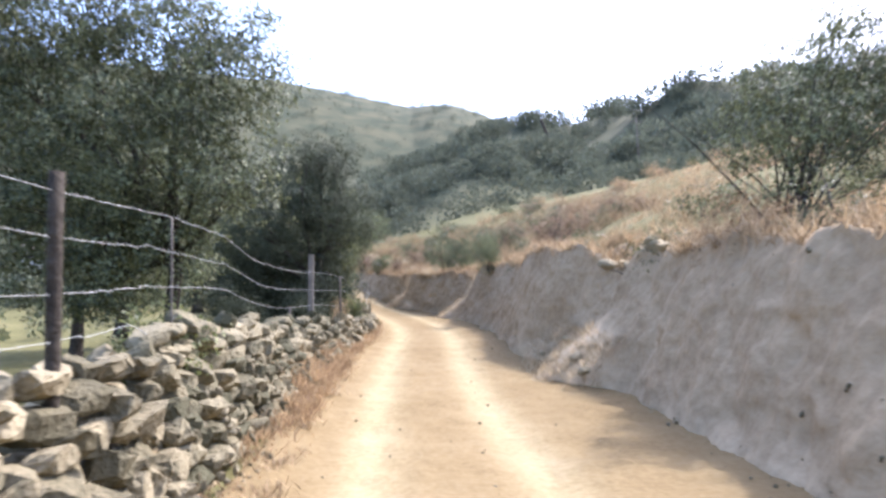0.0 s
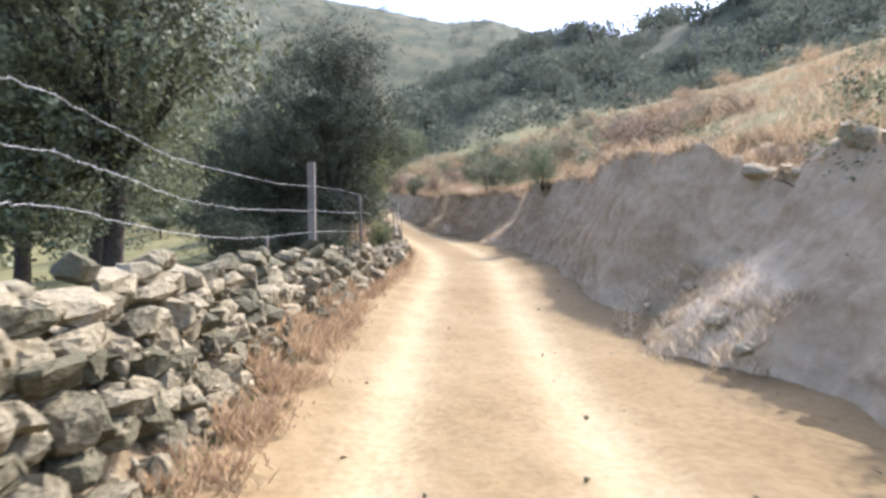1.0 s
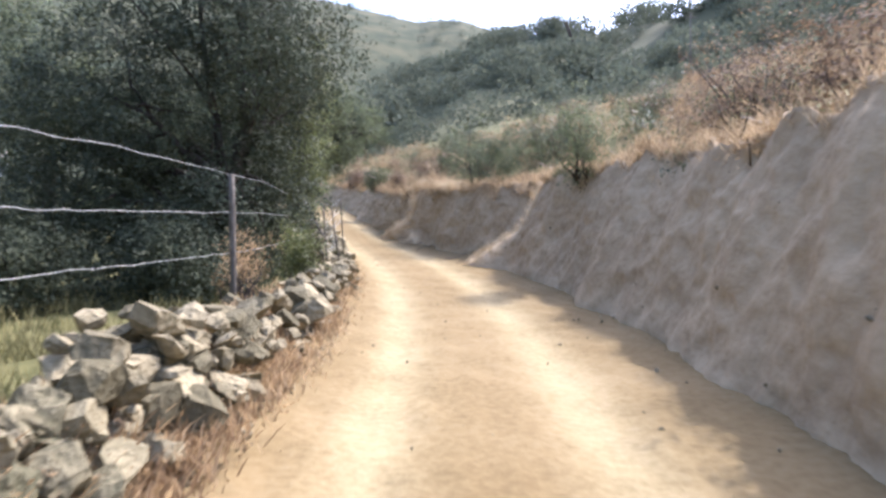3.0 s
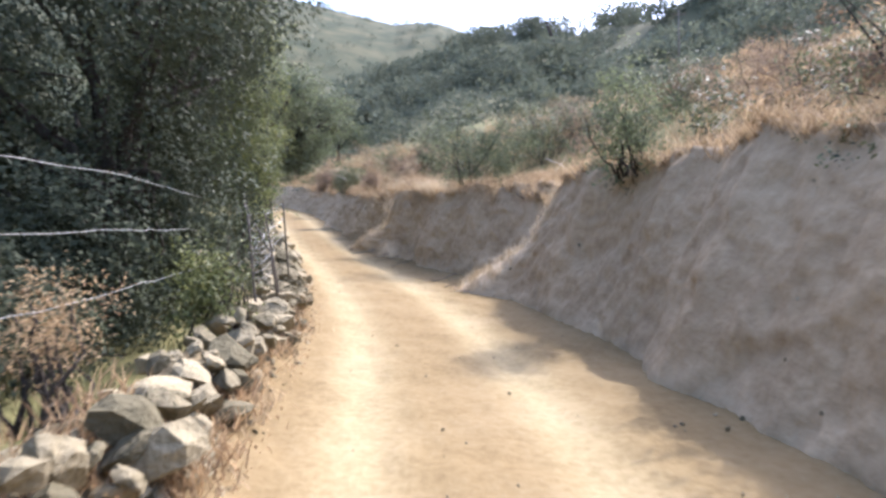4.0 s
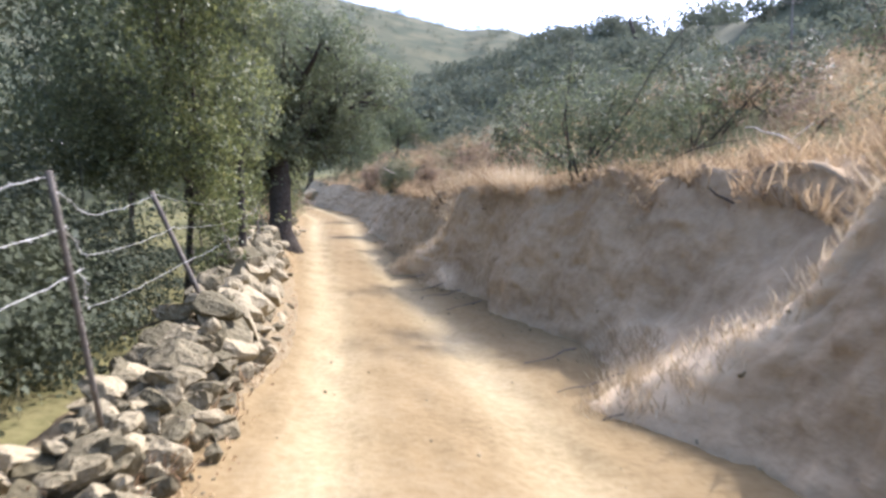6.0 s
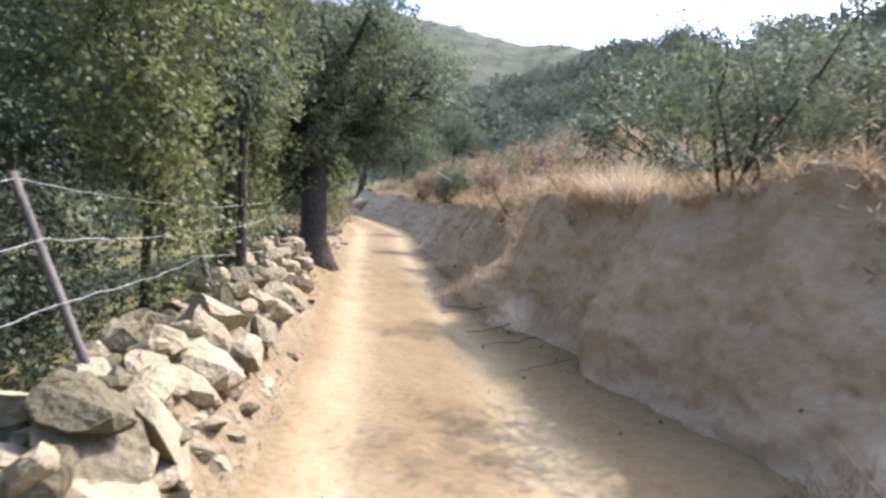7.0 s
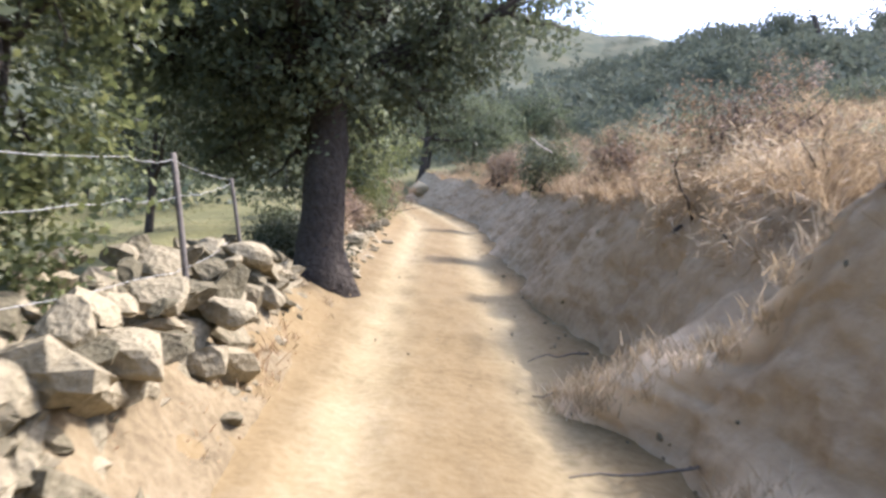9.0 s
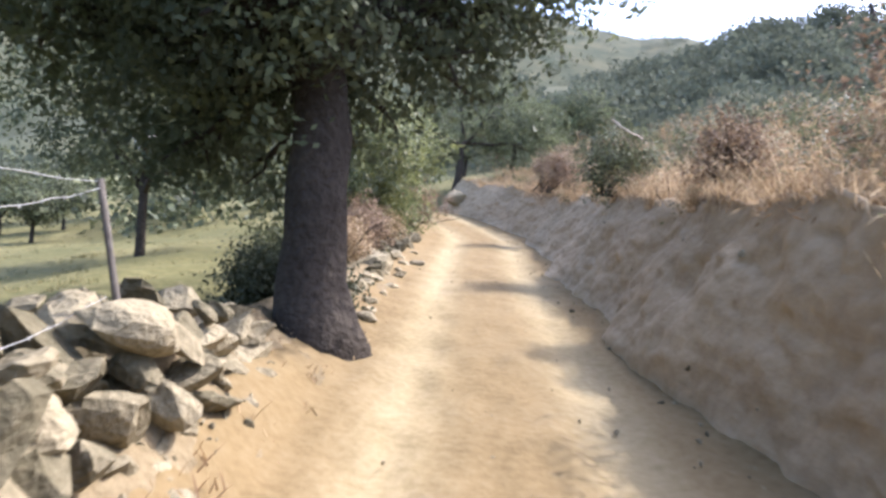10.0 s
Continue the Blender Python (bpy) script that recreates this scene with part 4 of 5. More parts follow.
strand([(-1.8, -4, 1.1), (-2.15, 3.7, 1.48), (-2.3, 4.9, 1.55), (-2.52, 7.4, 1.1)], 0.02, 40)
LEVELS = (((3.7, 1.73), (5.2, 1.84), (7.0, 1.91), (7.8, 1.92), (8.8, 1.82), (9.6, 1.77), (10.6, 1.74), (12.0, 1.74), (13.5, 1.79), (15.0, 1.84), (17.3, 1.86), (21.2, 1.90), (25.0, 2.0)),
          ((3.7, 2.05), (5.3, 2.16), (7.2, 2.20), (7.8, 2.22), (8.6, 2.15), (9.4, 2.07), (10.3, 2.04), (11.7, 2.06), (13.2, 2.11), (15.0, 2.18), (17.3, 2.24), (22.0, 2.40), (25.0, 2.45)),
          ((3.7, 2.31), (5.8, 2.48), (7.2, 2.53), (7.8, 2.54), (8.5, 2.46), (9.4, 2.38), (10.7, 2.40), (12.3, 2.43), (13.3, 2.47), (15.0, 2.58), (17.4, 2.69), (22.3, 2.85), (25.0, 2.86)))
for k, level in enumerate(LEVELS):
    line = [(float(np.interp(y, [3.7, 7.2, 15, 20, 25], [-2.15, -2.5, -2.93, -3.05, -3.6])), y, z) for y, z in level]
    strand([(-1.8, -4, line[0][2] - 0.3), *line], 0.006, 50 + k)
for k in range(3):
    strand([(-2.84, 26.36 - 0.12 * k, (2.46, 2.64, 2.83)[k]), (-3.81, 28.0, (2.11, 2.47, 2.75)[k]), ((-3.98, 29.9, 2.4), (-4.13, 29.9, 2.72), (-4.34, 29.9, 3.03))[k], (-4.7, 32.65, (2.62, 2.86, 3.1)[k]), *(((-5.78, 37.0, 2.75), (-6.3, 38.5, 2.95)), ((-5.47, 36.05, 3.2), (-5.88, 37.07, 3.28), (-6.25, 38.35, 3.49)), ((-5.5, 36.05, 3.44), (-5.94, 37.07, 3.54), (-6.26, 38.35, 3.52)))[k]], 0.03, 60 + k)

# ---- grass and weeds ----
def blades(x, y, z, tall, lean, r, wide=0.007):
    n = len(x)
    a = r.uniform(0, 6.28, n)
    t = tall * r.uniform(0.5, 1.3, n)
    tip = np.stack([np.cos(a) * t * lean * r.uniform(0.2, 1.3, n), np.sin(a) * t * lean * r.uniform(0.2, 1.3, n), t], 1)
    base = np.stack([x, y, z], 1)
    b = r.uniform(0, 6.28, n)
    w = np.stack([np.cos(b), np.sin(b), np.zeros(n)], 1) * wide
    mid = base + tip * 0.55 + np.array([0, 0, 0.08]) * t[:, None]
    v = np.stack([base - w, base + w, mid + w * 0.7, mid - w * 0.7, base + tip], 1).reshape(-1, 3)
    i = np.arange(n)[:, None] * 5
    return v, np.concatenate([i + [0, 1, 2, 3], i + [3, 2, 4, 4]])


def tufted(n, span, o_range, r, per=18, spread=0.10):
    cy = r.uniform(*span, n)
    co = r.uniform(*o_range, n)
    y = (cy[:, None] + r.normal(0, spread, (n, per))).ravel()
    x = (co[:, None] + r.normal(0, spread, (n, per))).ravel() + road_x(y)
    return x, y


def clumped(x, y):
    keep = ripple(x, y, 1.7, 77) + 0.6 * ripple(x, y, 0.6, 78) > -0.25
    return x[keep], y[keep]


def sward(name, label, mat, n, span, o_range, tall, lean, seed, per=18, lift=None, category="grass", from_bank=False):
    r = np.random.default_rng(seed)
    x, y = tufted(n, span, o_range, r, per)
    if from_bank:
        x = x + bank_foot(y)
    x, y = clumped(x, y)
    z = (lift or land)(x, y) - 0.03
    v, f = blades(x, y, z, tall, lean, r)
    tris = f[f[:, 2] != f[:, 3]]
    tips = f[f[:, 2] == f[:, 3]][:, [0, 1, 2]]
    me = mesh_from(name, v, np.concatenate([tris[:, [0, 1, 2]], tris[:, [0, 2, 3]], tips]), mat)
    tagged(part(name, me), label, category, kind="stuff")


sward("dry_grass", "golden dry grass along the top of the bank", STRAW, 2700, (-4, 62), (0.95, 2.2), 0.26, 0.9, 71, from_bank=True, lift=bank_surface)
fr = np.random.default_rng(70)
tuft_row, tuft_col = fr.integers(100, len(by), 2600), fr.integers(44, 58, 2600)
keep = crumbled(by[tuft_row], by[tuft_row] * 0 + 7, 0.9, 0.9) > -0.35
tuft_row, tuft_col = tuft_row[keep], tuft_col[keep]
tuft = np.stack([BX[tuft_row, tuft_col], BY[tuft_row, tuft_col], BZ[tuft_row, tuft_col]], 1)
tuft = np.repeat(tuft, 12, 0) + fr.normal(0, 0.05, (len(tuft) * 12, 3)) * [1, 1, 0.3]
v, f = blades(tuft[:, 0], tuft[:, 1], tuft[:, 2] - 0.03, 0.19, 1.2, fr, 0.006)
quads, tips = f[f[:, 2] != f[:, 3]], f[f[:, 2] == f[:, 3]][:, :3]
tagged(part("dry_grass", mesh_from("dry_grass", v, np.concatenate([quads[:, [0, 1, 2]], quads[:, [0, 2, 3]], tips]), STRAW)), "ragged dry grass hanging over the broken edge of the bank", "grass", kind="stuff")
rib_row, rib_col = np.nonzero((slid > 0.55) & (BV > 0.02) & (BV < 1.15))
some = fr.integers(0, len(rib_row), 1200)
straw = np.stack([BX[rib_row, rib_col], BY[rib_row, rib_col], BZ[rib_row, rib_col]], 1)[some]
straw = np.repeat(straw, 6, 0) + fr.normal(0, 0.06, (len(straw) * 6, 3)) * [1, 1, 0.4]
v, f = blades(straw[:, 0], straw[:, 1], straw[:, 2] - 0.02, 0.13, 0.9, fr, 0.005)
quads, tips = f[f[:, 2] != f[:, 3]], f[f[:, 2] == f[:, 3]][:, :3]
tagged(part("dry_grass", mesh_from("dry_grass", v, np.concatenate([quads[:, [0, 1, 2]], quads[:, [0, 2, 3]], tips]), BLEACHED_LIT)), "straw and dry roots strewn down the slides of loose earth, paled for sunlight", "grass", kind="stuff")
sward("dry_grass", "golden dry grass on the slope above the bank", STRAW, 3700, (6, 64), (2.0, 22.0), 0.36, 0.7, 72, from_bank=True, lift=bank_surface)
gr = np.random.default_rng(87)
for ty, tall in ((38.7, 0.75), (39.4, 0.6), (41.6, 0.7), (43.2, 0.6), (44.6, 0.75), (46.3, 0.7), (48.0, 0.6), (50.0, 0.7), (35.2, 0.75), (35.45, 0.95), (35.7, 0.85), (36.3, 0.55), (33.6, 0.45), (30.4, 0.4), (28.9, 0.55), (23.6, 0.45), (20.4, 0.4), (15.6, 0.45)):
    row, col = int(np.argmin(np.abs(by - ty))), int(gr.integers(50, 56))
    tx, tz = BX[row, col], BZ[row, col]
    tuft = gr.normal(0, 0.09, (380, 2)) * [1.0, 1.6]
    v, f = blades(tuft[:, 0], tuft[:, 1], np.full(380, -0.05), tall * gr.uniform(0.75, 1.05), 1.1, gr, 0.004)
    quads, tips = f[f[:, 2] != f[:, 3]], f[f[:, 2] == f[:, 3]][:, :3]
    tagged(part("grass_tuft", mesh_from("grass_tuft", v, np.concatenate([quads[:, [0, 1, 2]], quads[:, [0, 2, 3]], tips]), STRAW), m=pose(tx, ty, tz)), "tall golden tuft of dry grass leaning over the bank", "grass tuft", "grass tufts on the bank")
for i in range(7):
    ty = 34.45 + 0.15 * i
    row, col = int(np.argmin(np.abs(by - ty))), 46 + (i * 3) % 8
    tuft = gr.normal(0, 0.1, (300, 2)) * [1.0, 1.3]
    v, f = blades(tuft[:, 0], tuft[:, 1], np.full(300, -0.05), 0.42 + 0.05 * (i % 3), 1.2, gr, 0.004)
    quads, tips = f[f[:, 2] != f[:, 3]], f[f[:, 2] == f[:, 3]][:, :3]
    tagged(part("grass_tuft", mesh_from("grass_tuft", v, np.concatenate([quads[:, [0, 1, 2]], quads[:, [0, 2, 3]], tips]), BLEACHED_LIT), m=pose(BX[row, col], ty, BZ[row, col])), "tuft of dry grass on the bank's edge, paled for sunlight", "grass tuft", "grass tufts on the bank")
lr = np.random.default_rng(73)
ly = lr.uniform(2, 44, 5000)
lo = lr.normal(-1.35, 0.14, 5000)
lx = road_x(ly) + lo
keep = ripple(lx, ly, 1.2, 79) > -0.2
v, f = leaves(np.stack([lx, ly, road_z(ly) + 0.1 * smooth(-0.9, -1.5, lo) + lr.uniform(0, 0.03, 5000)], 1)[keep], 0.035, lr, 0.5)
tagged(part("leaf_litter", mesh_from("leaf_litter", v, f, RUSSET)), "brown fallen leaves and twigs along the track edges", "leaf litter", kind="stuff")
hy = lr.uniform(9, 41, 5200)
hv = lr.uniform(-0.1, 0.9, 5200)
hx = road_x(hy) + wall_foot(hy) + 0.15 - 0.75 * hv
keep = ripple(hx, hy, 0.9, 80) > -0.3
v, f = leaves(np.stack([hx, hy, road_z(hy) + 0.05 + wall_high(hy) * 0.62 * smooth(0, 0.8, hv)], 1)[keep], 0.03, lr, 0.5)
tagged(part("leaf_litter", mesh_from("leaf_litter", v, f, RUSSET)), "brown fallen leaves caught among the wall stones", "leaf litter", kind="stuff")
sward("verge_grass", "short dry grass at the foot of the wall", STRAW, 520, (2, 42), (-1.6, -1.05), 0.07, 1.2, 73, lift=lambda x, y: road_z(y) + 0.08)
sward("weeds", "brown dried weeds growing against the wall stones", RUSSET, 800, (6, 40), (-1.75, -1.2), 0.13, 1.1, 76, lift=lambda x, y: road_z(y) + 0.15)
sward("weeds", "brown dried weeds climbing over the wall stones", RUSSET, 800, (8.5, 21), (-1.8, -1.2), 0.13, 1.0, 89, per=12, lift=lambda x, y: road_z(y) + 0.1 + 0.9 * np.clip(road_x(y) - x - 1.35, 0, 0.5))
sward("weeds", "green and yellow weeds behind the wall", WEED, 1000, (2, 31), (-6.0, -2.3), 0.30, 0.6, 74)
sward("weeds", "low meadow grass in the field", WEED, 1400, (28, 62), (-22, -3.0), 0.09, 0.9, 75)

sward("dry_grass", "grass on the fan of fallen earth, paled for sunlight", BLEACHED_LIT, 300, (10.2, 13.0), (2.3, 3.5), 0.11, 1.3, 85, per=14, lift=lambda x, y: road_z(y) + 0.72 * np.clip((x - road_x(y) - bank_foot(y) + 0.9) / 0.95, 0, 1))

# ---- woods on the hillsides ----
def woods(name, label, n, r_range, az_range, size, seed, leaf=WOODLAND, per=190, fine=0.30):
    r = np.random.default_rng(seed)
    rad, az = r.uniform(*r_range, n), np.radians(r.uniform(*az_range, n))
    x, y = rad * np.sin(az), rad * np.cos(az)
    keep = ripple(x, y, 45, 81) > -0.45
    x, y = x[keep], y[keep]
    s = size * r.uniform(0.5, 1.4, len(x))
    z = land(x, y) + s * 0.55
    d = r.normal(0, 1, (len(x), per, 3))
    d /= np.linalg.norm(d, axis=2, keepdims=True)
    d *= r.uniform(0.75, 1.1, (len(x), per, 1)) * [1, 1, 0.75]
    p = np.stack([x, y, z], 1)[:, None] + d * s[:, None, None]
    v, f = leaves(p.reshape(-1, 3), 1.0, r, 0.9)
    v = v.reshape(-1, 4, 3)
    c = v.mean(1, keepdims=True)
    v = (c + (v - c) * np.repeat(s * fine, per)[:, None, None]).reshape(-1, 3)
    tagged(part(name, mesh_from(name, v, f, leaf)), label, "woodland", kind="stuff")


woods("hillside_woods", "dark scrubby woods covering the near ridge", 880, (112, 200), (-30, 50), 2.7, 91, per=280, fine=0.18)
woods("hillside_woods", "bushes and low trees at the foot of the ridge", 230, (78, 114), (-35, 50), 2.0, 94, per=240, fine=0.18)
woods("hillside_woods", "sparse scrub on the far hillside", 1700, (230, 880), (-45, 25), 4.0, 92, per=70, fine=0.22)
woods("field_trees", "small olive trees scattered over the far meadow", 120, (55, 130), (-75, -18), 1.5, 93, LEAF_OLIVE, per=240, fine=0.20)

# ---- sheep netting sagging between two stakes in the wall ----
netting = new("sheep_netting")
netting.location = (-2.82, 24.3, 1.5)
nr = np.random.default_rng(61)
for k in range(9):
    s = np.linspace(0, 1, 18)
    line = np.c_[-0.02 * s, 1.3 * s, 0.32 + 0.068 * k + (0.14 + 0.012 * k) * s - (0.05 + 0.06 * nr.uniform()) * 4 * s * (1 - s)] + nr.normal(0, 0.006, (18, 3))
    part("netting_wire", mesh_from("netting_wire", *tube(line, np.full(18, 0.0019), 4), WIRE, False), netting)
for k in range(5):
    y0 = 0.12 + 0.27 * k
    low = (-0.04 * y0, y0, 0.30 + 0.06 * y0)
    part("netting_stay", mesh_from("netting_stay", *tube(wander(low, (low[0] - 0.02, y0 - 0.12, low[2] + 0.58), 7, 0.02, nr), np.full(7, 0.0013), 4), WIRE, False), netting)
tagged(netting, "slack galvanised sheep netting hung along the tumbled wall", "netting")
for foot, head, width in (((-2.8, 24.42, 1.5), (-2.82, 24.2, 2.6), 0.032), ((-2.82, 25.75, 1.6), (-2.84, 25.1, 2.66), 0.025), ((-2.84, 26.5, 1.85), (-2.82, 26.1, 2.85), 0.028), ((-2.72, 25.2, 1.6), (-2.74, 24.95, 2.1), 0.028)):
    post("thin leaning grey fence stake", foot, head, width)
for k, (a, b) in enumerate(((2.65, 2.83), (2.46, 2.64), (2.23, 2.46))):
    strand([(-2.84, 25.12 + 0.1 * k, a), (-2.83, 26.12 + 0.12 * k, b)], 0.03, 70 + k)
shrub("shrub", "bleached dry bush of looping stems by the netting", (-2.98, 23.9, 1.35), [(-2.95, 23.95, 1.95, 0.10, 0.14, 0.26)], 24, seed=414, leaf=BLEACHED_LIT, size=0.05, stems=22, wide=0.15)

# ---- boulders ----
def boulder(label, place, size, seed, flat=0.7, mat=RUBBLE):
    r = np.random.default_rng(seed)
    bm = bmesh.new()
    bmesh.ops.create_icosphere(bm, subdivisions=3, radius=1.0)
    v = np.array([q.co for q in bm.verts])
    f = np.array([[q.index for q in t.verts] for t in bm.faces])
    bm.free()
    for i in range(12):
        d = r.normal(0, 1, 3)
        d /= np.linalg.norm(d)
        v -= np.clip(v @ d - r.uniform(0.5, 0.85), 0, None)[:, None] * d
    v += 0.02 * np.sin(v[:, [1, 2, 0]] * 9 + seed)
    v *= np.array([1.15, 0.9, flat]) * size
    ob = part("boulder", mesh_from("boulder", v, f, mat), m=pose(*place, *r.uniform(-15, 15, 2), r.uniform(0, 360)))
    return tagged(ob, label, "boulder", "boulders of the tumbled wall")


for i, (x, y, z, w) in enumerate(((-5.98, 38.3, 2.86, 0.24), (-5.75, 37.6, 2.6, 0.22), (-5.3, 36.9, 2.55, 0.24), (-4.55, 34.0, 2.2, 0.30), (-4.25, 33.2, 2.1, 0.33), (-3.75, 31.4, 1.95, 0.30), (-3.65, 30.6, 1.85, 0.26),
                                  (-3.3, 29.3, 1.65, 0.28), (-5.0, 35.6, 2.45, 0.26), (-2.55, 10.6, 0.95, 0.26), (-2.75, 13.2, 1.1, 0.28), (-2.45, 8.6, 0.75, 0.27), (-2.6, 24.5, 1.45, 0.26), (-2.55, 20.9, 1.3, 0.24), (-2.7, 21.6, 1.2, 0.2), (-2.85, 24.2, 1.55, 0.15), (-2.82, 24.55, 1.56, 0.13), (-2.6, 24.6, 1.55, 0.17), (-2.7, 25.5, 1.55, 0.14))):
    boulder("large pale boulder in the tumbled wall", (x, y, z), w, 300 + i, 0.58)
slab_r = np.random.default_rng(370)
for i in range(15):
    y = 29.4 + 0.42 * i + slab_r.uniform(-0.1, 0.1)
    o = float(wall_foot(y)) - 0.05 - slab_r.uniform(0, 0.3)
    z = float(road_z(y)) + float(wall_high(y)) * slab_r.uniform(0.35, 0.75)
    v, f = rough_shapes[int(slab_r.integers(len(rough_shapes)))]
    w = slab_r.uniform(0.15, 0.23)
    ob = part("flat_stone", mesh_from("flat_stone", v * [w * 1.5, w * 0.9, w * 0.9], f, RUBBLE), m=pose(float(road_x(y)) + o, y, z, slab_r.uniform(-20, 20), slab_r.uniform(25, 55), slab_r.uniform(-70, -20)))
    tagged(ob, "long pale flat stone lying tilted among the tumbled stones", "stone", "flat stones of the tumbled wall")
boulder("pale sunlit boulder at the bend of the track", (-11.4, 62.6, 5.55), 0.55, 330, 0.75)
for i in range(9):
    y = 10.3 + 0.27 * i
    row, col = int(np.argmin(np.abs(by - y))), 45 + (i * 5) % 7
    boulder("pale rock on the edge of the bank", (float(BX[row, col]), y, float(BZ[row, col]) + 0.06), 0.13 + 0.05 * (i % 3), 340 + i, 0.8)

stone_r = np.random.default_rng(360)
for i in range(9):
    y = 11.6 + stone_r.normal(0, 0.6)
    up = stone_r.uniform(0, 0.9)
    o = float(bank_foot(np.array(y))) - 0.9 + 0.95 * up
    boulder("small pale rock on the fan of fallen earth", (float(road_x(y)) + o, y, float(road_z(y)) + 0.72 * up), stone_r.uniform(0.05, 0.11), 361 + i, 0.8)

bank_r = np.random.default_rng(88)
set_in = []
for i in range(140):
    row, col = int(bank_r.integers(200, len(by) - 60)), int(bank_r.integers(4, 44))
    v, f = shapes[int(bank_r.integers(len(shapes)))]
    w = 0.012 + 0.035 * bank_r.uniform() ** 3
    m = pose(BX[row, col], BY[row, col], BZ[row, col], *bank_r.uniform(0, 360, 3)) @ Matrix.Scale(w, 4)
    set_in.append((np.c_[v, np.ones(len(v))] @ np.array(m)[:3].T, f))
tagged(part("bank_stones", mesh_from("bank_stones", *joined(set_in), RUBBLE)), "small pale stones sticking out of the earth bank", "stones", kind="stuff")

# ---- loose pebbles and dead branches ----
pr = np.random.default_rng(15)
pebbles = []
for i in range(650):
    y = pr.uniform(1, 56)
    o = pr.choice([pr.uniform(-1.3, 2.3), pr.normal(0.4, 0.25), pr.normal(-1.1, 0.2), pr.normal(1.9, 0.3)])
    w = 0.008 + 0.022 * pr.uniform() ** 3
    v, f = shapes[int(pr.integers(len(shapes)))]
    m = pose(float(road_x(y)) + o, y, float(road_z(y)) + 0.1 * float(smooth(-0.9, -1.5, o)) - 0.01, *pr.uniform(0, 360, 3)) @ Matrix.Scale(w, 4)
    pebbles.append((np.c_[v, np.ones(len(v))] @ np.array(m)[:3].T, f))
tagged(part("pebbles", mesh_from("pebbles", *joined(pebbles), RUBBLE)), "small pale pebbles scattered over the dirt track", "pebbles", kind="stuff")
PALE_WOOD = material("bleached_wood", (0.45, 0.40, 0.33), 0.85, 0.3, 20, 0.3, patch=3)
for i in range(26):
    y = pr.uniform(14, 58)
    x = float(road_x(y) + bank_foot(y)) + pr.uniform(0.9, 3.5)
    z = float(land(np.array(x), np.array(y)))
    a = pr.uniform(0, 6.28)
    n = pr.uniform(0.5, 1.5)
    way = wander((0, 0, 0), (math.cos(a) * n, math.sin(a) * n, pr.uniform(0.15, 0.7)), 7, 0.03, pr)
    ob = part("dead_branch", mesh_from("dead_branch", *tube(way, np.linspace(0.018, 0.006, 7), 5), PALE_WOOD, False), m=pose(x, y, z - 0.02))
    tagged(ob, "bleached dead branch lying in the dry grass", "branch", "dead branches on the bank")

ob = part("dead_branch", mesh_from("dead_branch", *tube(wander((0, 0, 0), (0.34, 0.08, -0.18), 7, 0.012, pr), np.linspace(0.013, 0.008, 7), 6), PALE_WOOD, False), m=pose(-4.2, 43.3, 4.94))
tagged(ob, "bleached dead branch caught in the brush on the bank", "branch", "dead branches on the bank")
for i in range(16):
    y = 42.6 + 0.42 * i + pr.uniform(-0.15, 0.15)
    o = -1.15 + 0.2 * math.sin(i * 1.7) + pr.uniform(-0.1, 0.1)
    boulder("pale stone half sunk in the edge of the track", (float(road_x(y)) + o, y, float(road_z(y)) + 0.06 * float(smooth(-0.85, -1.5, o)) + 0.02), 0.07 + 0.08 * pr.uniform(), 380 + i, 0.6)

root_r = np.random.default_rng(97)
for i, (y, o, n, turn) in enumerate(((33.6, 1.75, 0.5, 25), (34.7, 1.62, 0.6, 15), (35.5, 1.55, 0.55, 30), (36.9, 1.5, 0.7, 20), (38.3, 1.45, 0.6, 28), (39.3, 1.5, 0.5, 12), (28.7, 2.05, 0.5, 35), (29.4, 2.0, 0.6, 30), (30.4, 1.95, 0.5, 22))):
    a = math.radians(turn)
    way = wander((-0.6 * n, -0.2 * n, 0.004), (0.5 * n * math.cos(a), 0.5 * n * math.sin(a), 0.14), 9, 0.012, root_r)
    ob = part("dead_twig", mesh_from("dead_twig", *tube(way, np.linspace(0.005, 0.011, 9), 5), STAKE, False), m=pose(float(road_x(y)) + o, y, float(road_z(y)) + 0.012))
    tagged(ob, "thin dark dead root lying at the foot of the bank", "twig", "dead roots along the bank")

# ---- far poles and a leaning dead trunk on the ridge ----
def pole(name, label, x, y, tall, girth, tip=(0, 0), mat=STAKE, category="pole"):
    z = float(land(np.array(x), np.array(y)))
    top = new(name)
    top.location = (x, y, z)
    part("shaft", mesh_from("shaft", *tube([(0, 0, -0.5), (tip[0] / 2, tip[1] / 2, tall / 2), (*tip, tall)], [girth, girth * 0.85, girth * 0.7], 8), mat, False), top)
    if category == "pole":
        part("crossarm", mesh_from("crossarm", *tube([(-0.8, 0, tall - 0.5), (0, 0, tall - 0.5), (0.8, 0, tall - 0.5)], [0.06] * 3, 6), mat, False), top)
    return tagged(top, label, category)


pole("utility_pole", "thin dark utility pole on the wooded slope", 27.0, 88.0, 9.0, 0.12)
pole("dead_tree", "leaning bare dead trunk on the ridge", 24.0, 136.0, 6.5, 0.42, (-2.2, 0), BARK, "dead tree")

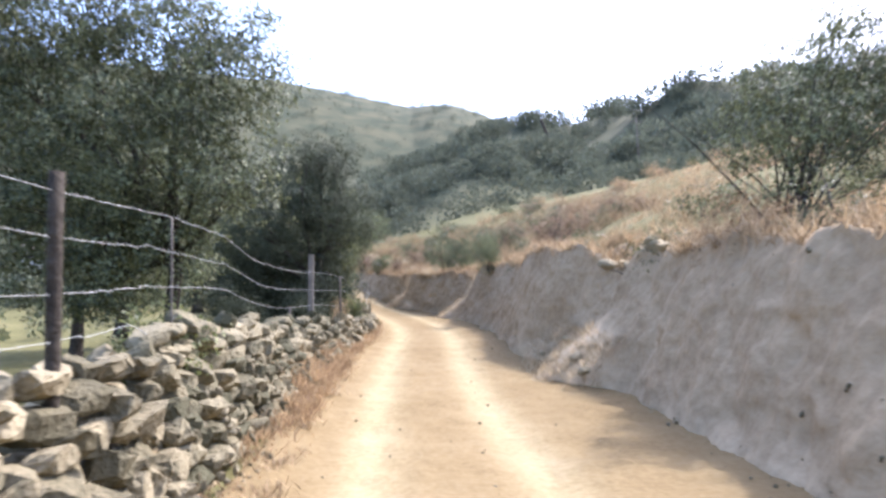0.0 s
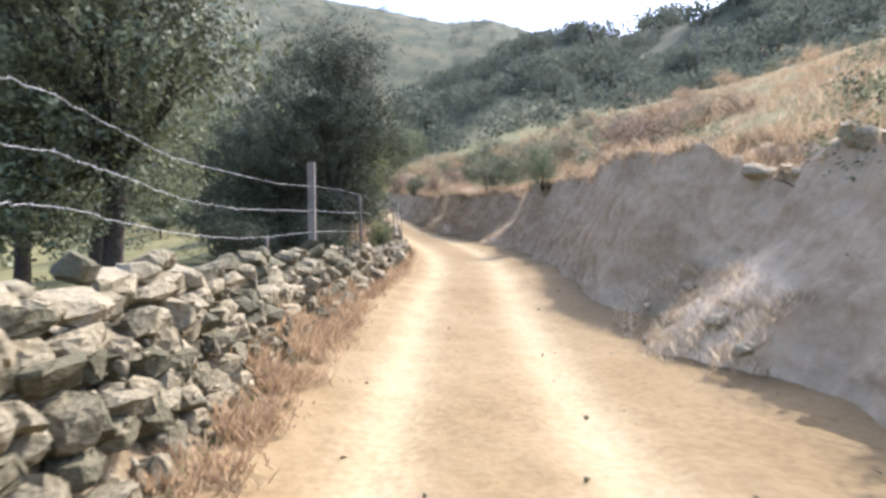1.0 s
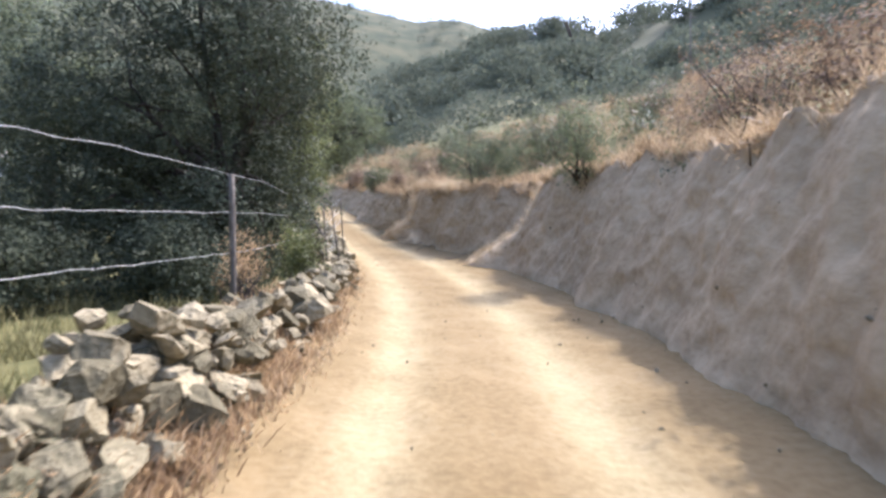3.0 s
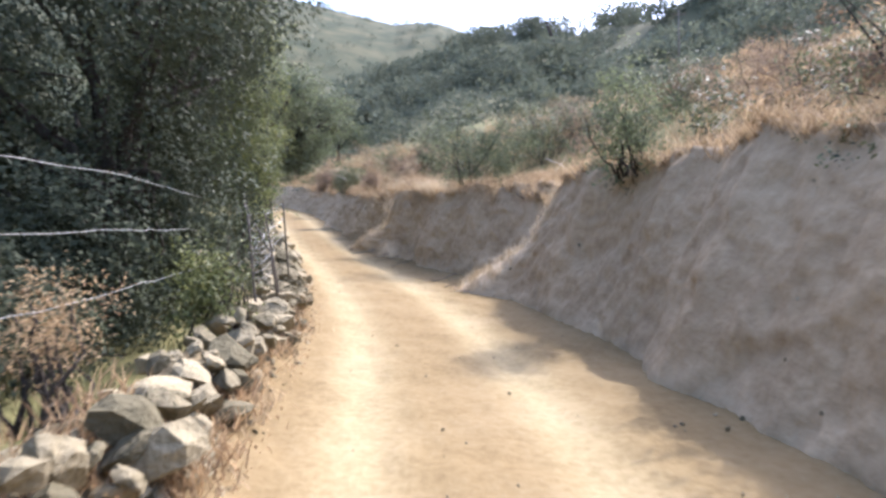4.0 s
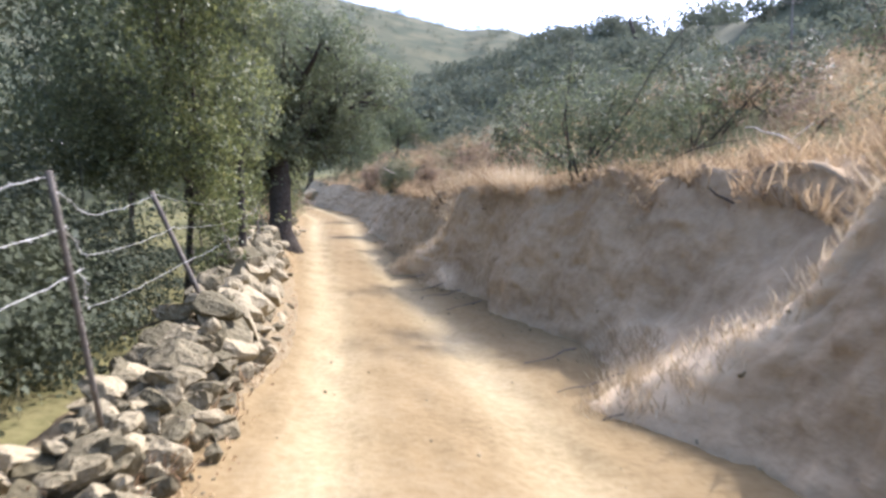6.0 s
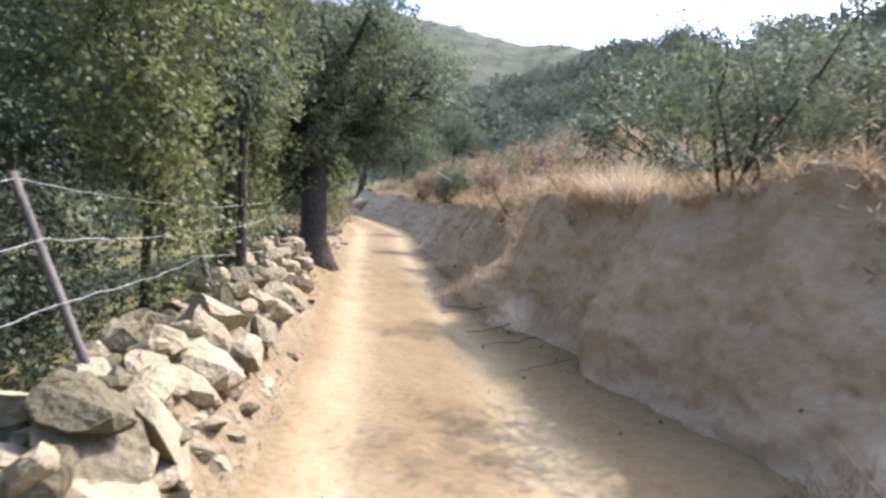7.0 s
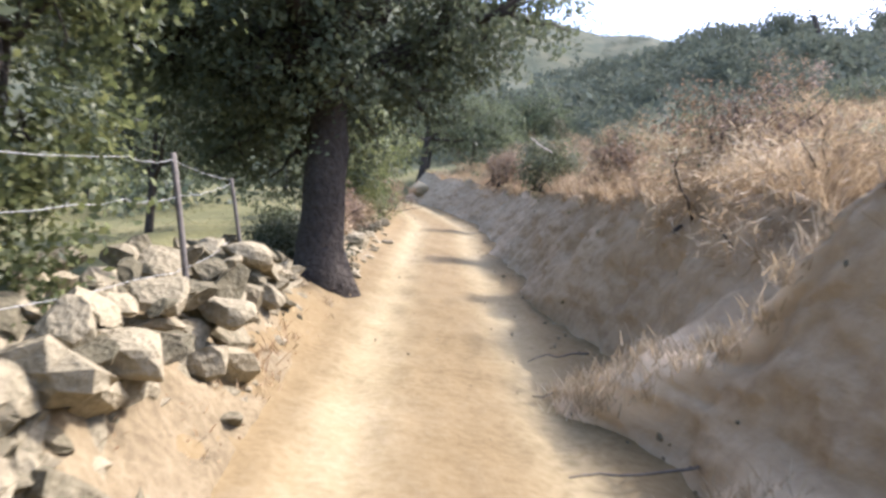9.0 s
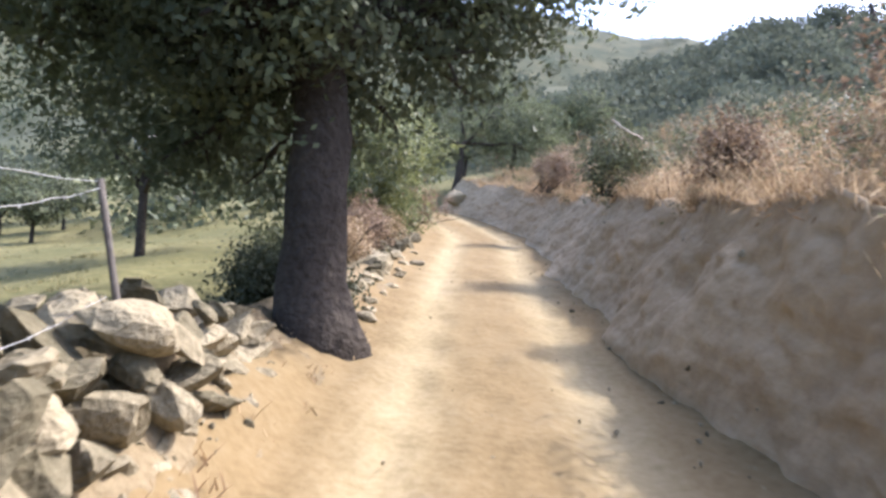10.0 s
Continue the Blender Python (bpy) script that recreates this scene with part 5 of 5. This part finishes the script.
def house(label, x, y, wide, deep, tall, turn):
    """A small plain house with a pitched roof and two windows."""
    z = float(land(np.array(x), np.array(y)))
    top = new("house")
    top.matrix_basis = pose(x, y, z, 0, 0, turn)
    bm = bmesh.new()
    bmesh.ops.create_cube(bm, size=1.0, matrix=Matrix.Translation((0, 0, tall / 2 - 0.3)) @ Matrix.Diagonal((wide, deep, tall + 0.6, 1)))
    bmesh.ops.bevel(bm, geom=bm.edges, offset=0.03, segments=1, affect="EDGES")
    me = bpy.data.meshes.new("wall")
    bm.to_mesh(me)
    bm.free()
    me.materials.append(PLASTER)
    part("wall", me, top)
    a, b, e = wide / 2 + 0.3, deep / 2 + 0.3, 0.16
    ridge = tall + deep * 0.32
    v = [(-a, -b, tall - 0.05), (a, -b, tall - 0.05), (a, 0, ridge), (-a, 0, ridge), (-a, b, tall - 0.05), (a, b, tall - 0.05)]
    v = v + [(p[0], p[1], p[2] + e) for p in v]
    f = [(6, 7, 8, 9), (9, 8, 11, 10), (3, 2, 1, 0), (4, 5, 2, 3), (0, 1, 7, 6), (5, 4, 10, 11), (1, 2, 8, 7), (2, 5, 11, 8), (3, 0, 6, 9), (4, 3, 9, 10)]
    part("roof", mesh_from("roof", v, f, TILE), top)
    for k in (-0.25, 0.25):
        bm = bmesh.new()
        bmesh.ops.create_cube(bm, size=1.0, matrix=Matrix.Translation((k * wide, -deep / 2 - 0.01, tall * 0.55)) @ Matrix.Diagonal((0.9, 0.06, 1.1, 1)))
        me = bpy.data.meshes.new("window")
        bm.to_mesh(me)
        bm.free()
        me.materials.append(STAKE)
        part("window", me, top)
    return tagged(top, label, "house")


PLASTER = material("pale_plaster", (0.62, 0.59, 0.53), 0.9, 0.2, 6, 0.12, patch=0.6)
TILE = material("faded_roof_tile", (0.33, 0.29, 0.25), 0.9, 0.3, 5, 0.25, patch=0.8)
house("small pale plastered house among trees across the valley", -65.3, 107.4, 4.6, 3.6, 2.3, 30)
house("small pale plastered shed among trees across the valley", -60.0, 110.5, 2.6, 2.4, 2.2, 25)

clods = []
for i in range(500):
    y = pr.uniform(2, 58)
    o = float(bank_foot(np.array(y))) - abs(pr.normal(0, 0.35)) + 0.2
    w = 0.008 + 0.04 * pr.uniform() ** 4
    v, f = shapes[int(pr.integers(len(shapes)))]
    m = pose(float(road_x(y)) + o, y, float(road_z(y)) + 0.002, *pr.uniform(0, 360, 3)) @ Matrix.Scale(w, 4)
    clods.append((np.c_[v, np.ones(len(v))] @ np.array(m)[:3].T, f))
tagged(part("earth_clods", mesh_from("earth_clods", *joined(clods), RUBBLE)), "brown earth clods fallen along the foot of the bank", "earth clods", kind="stuff")
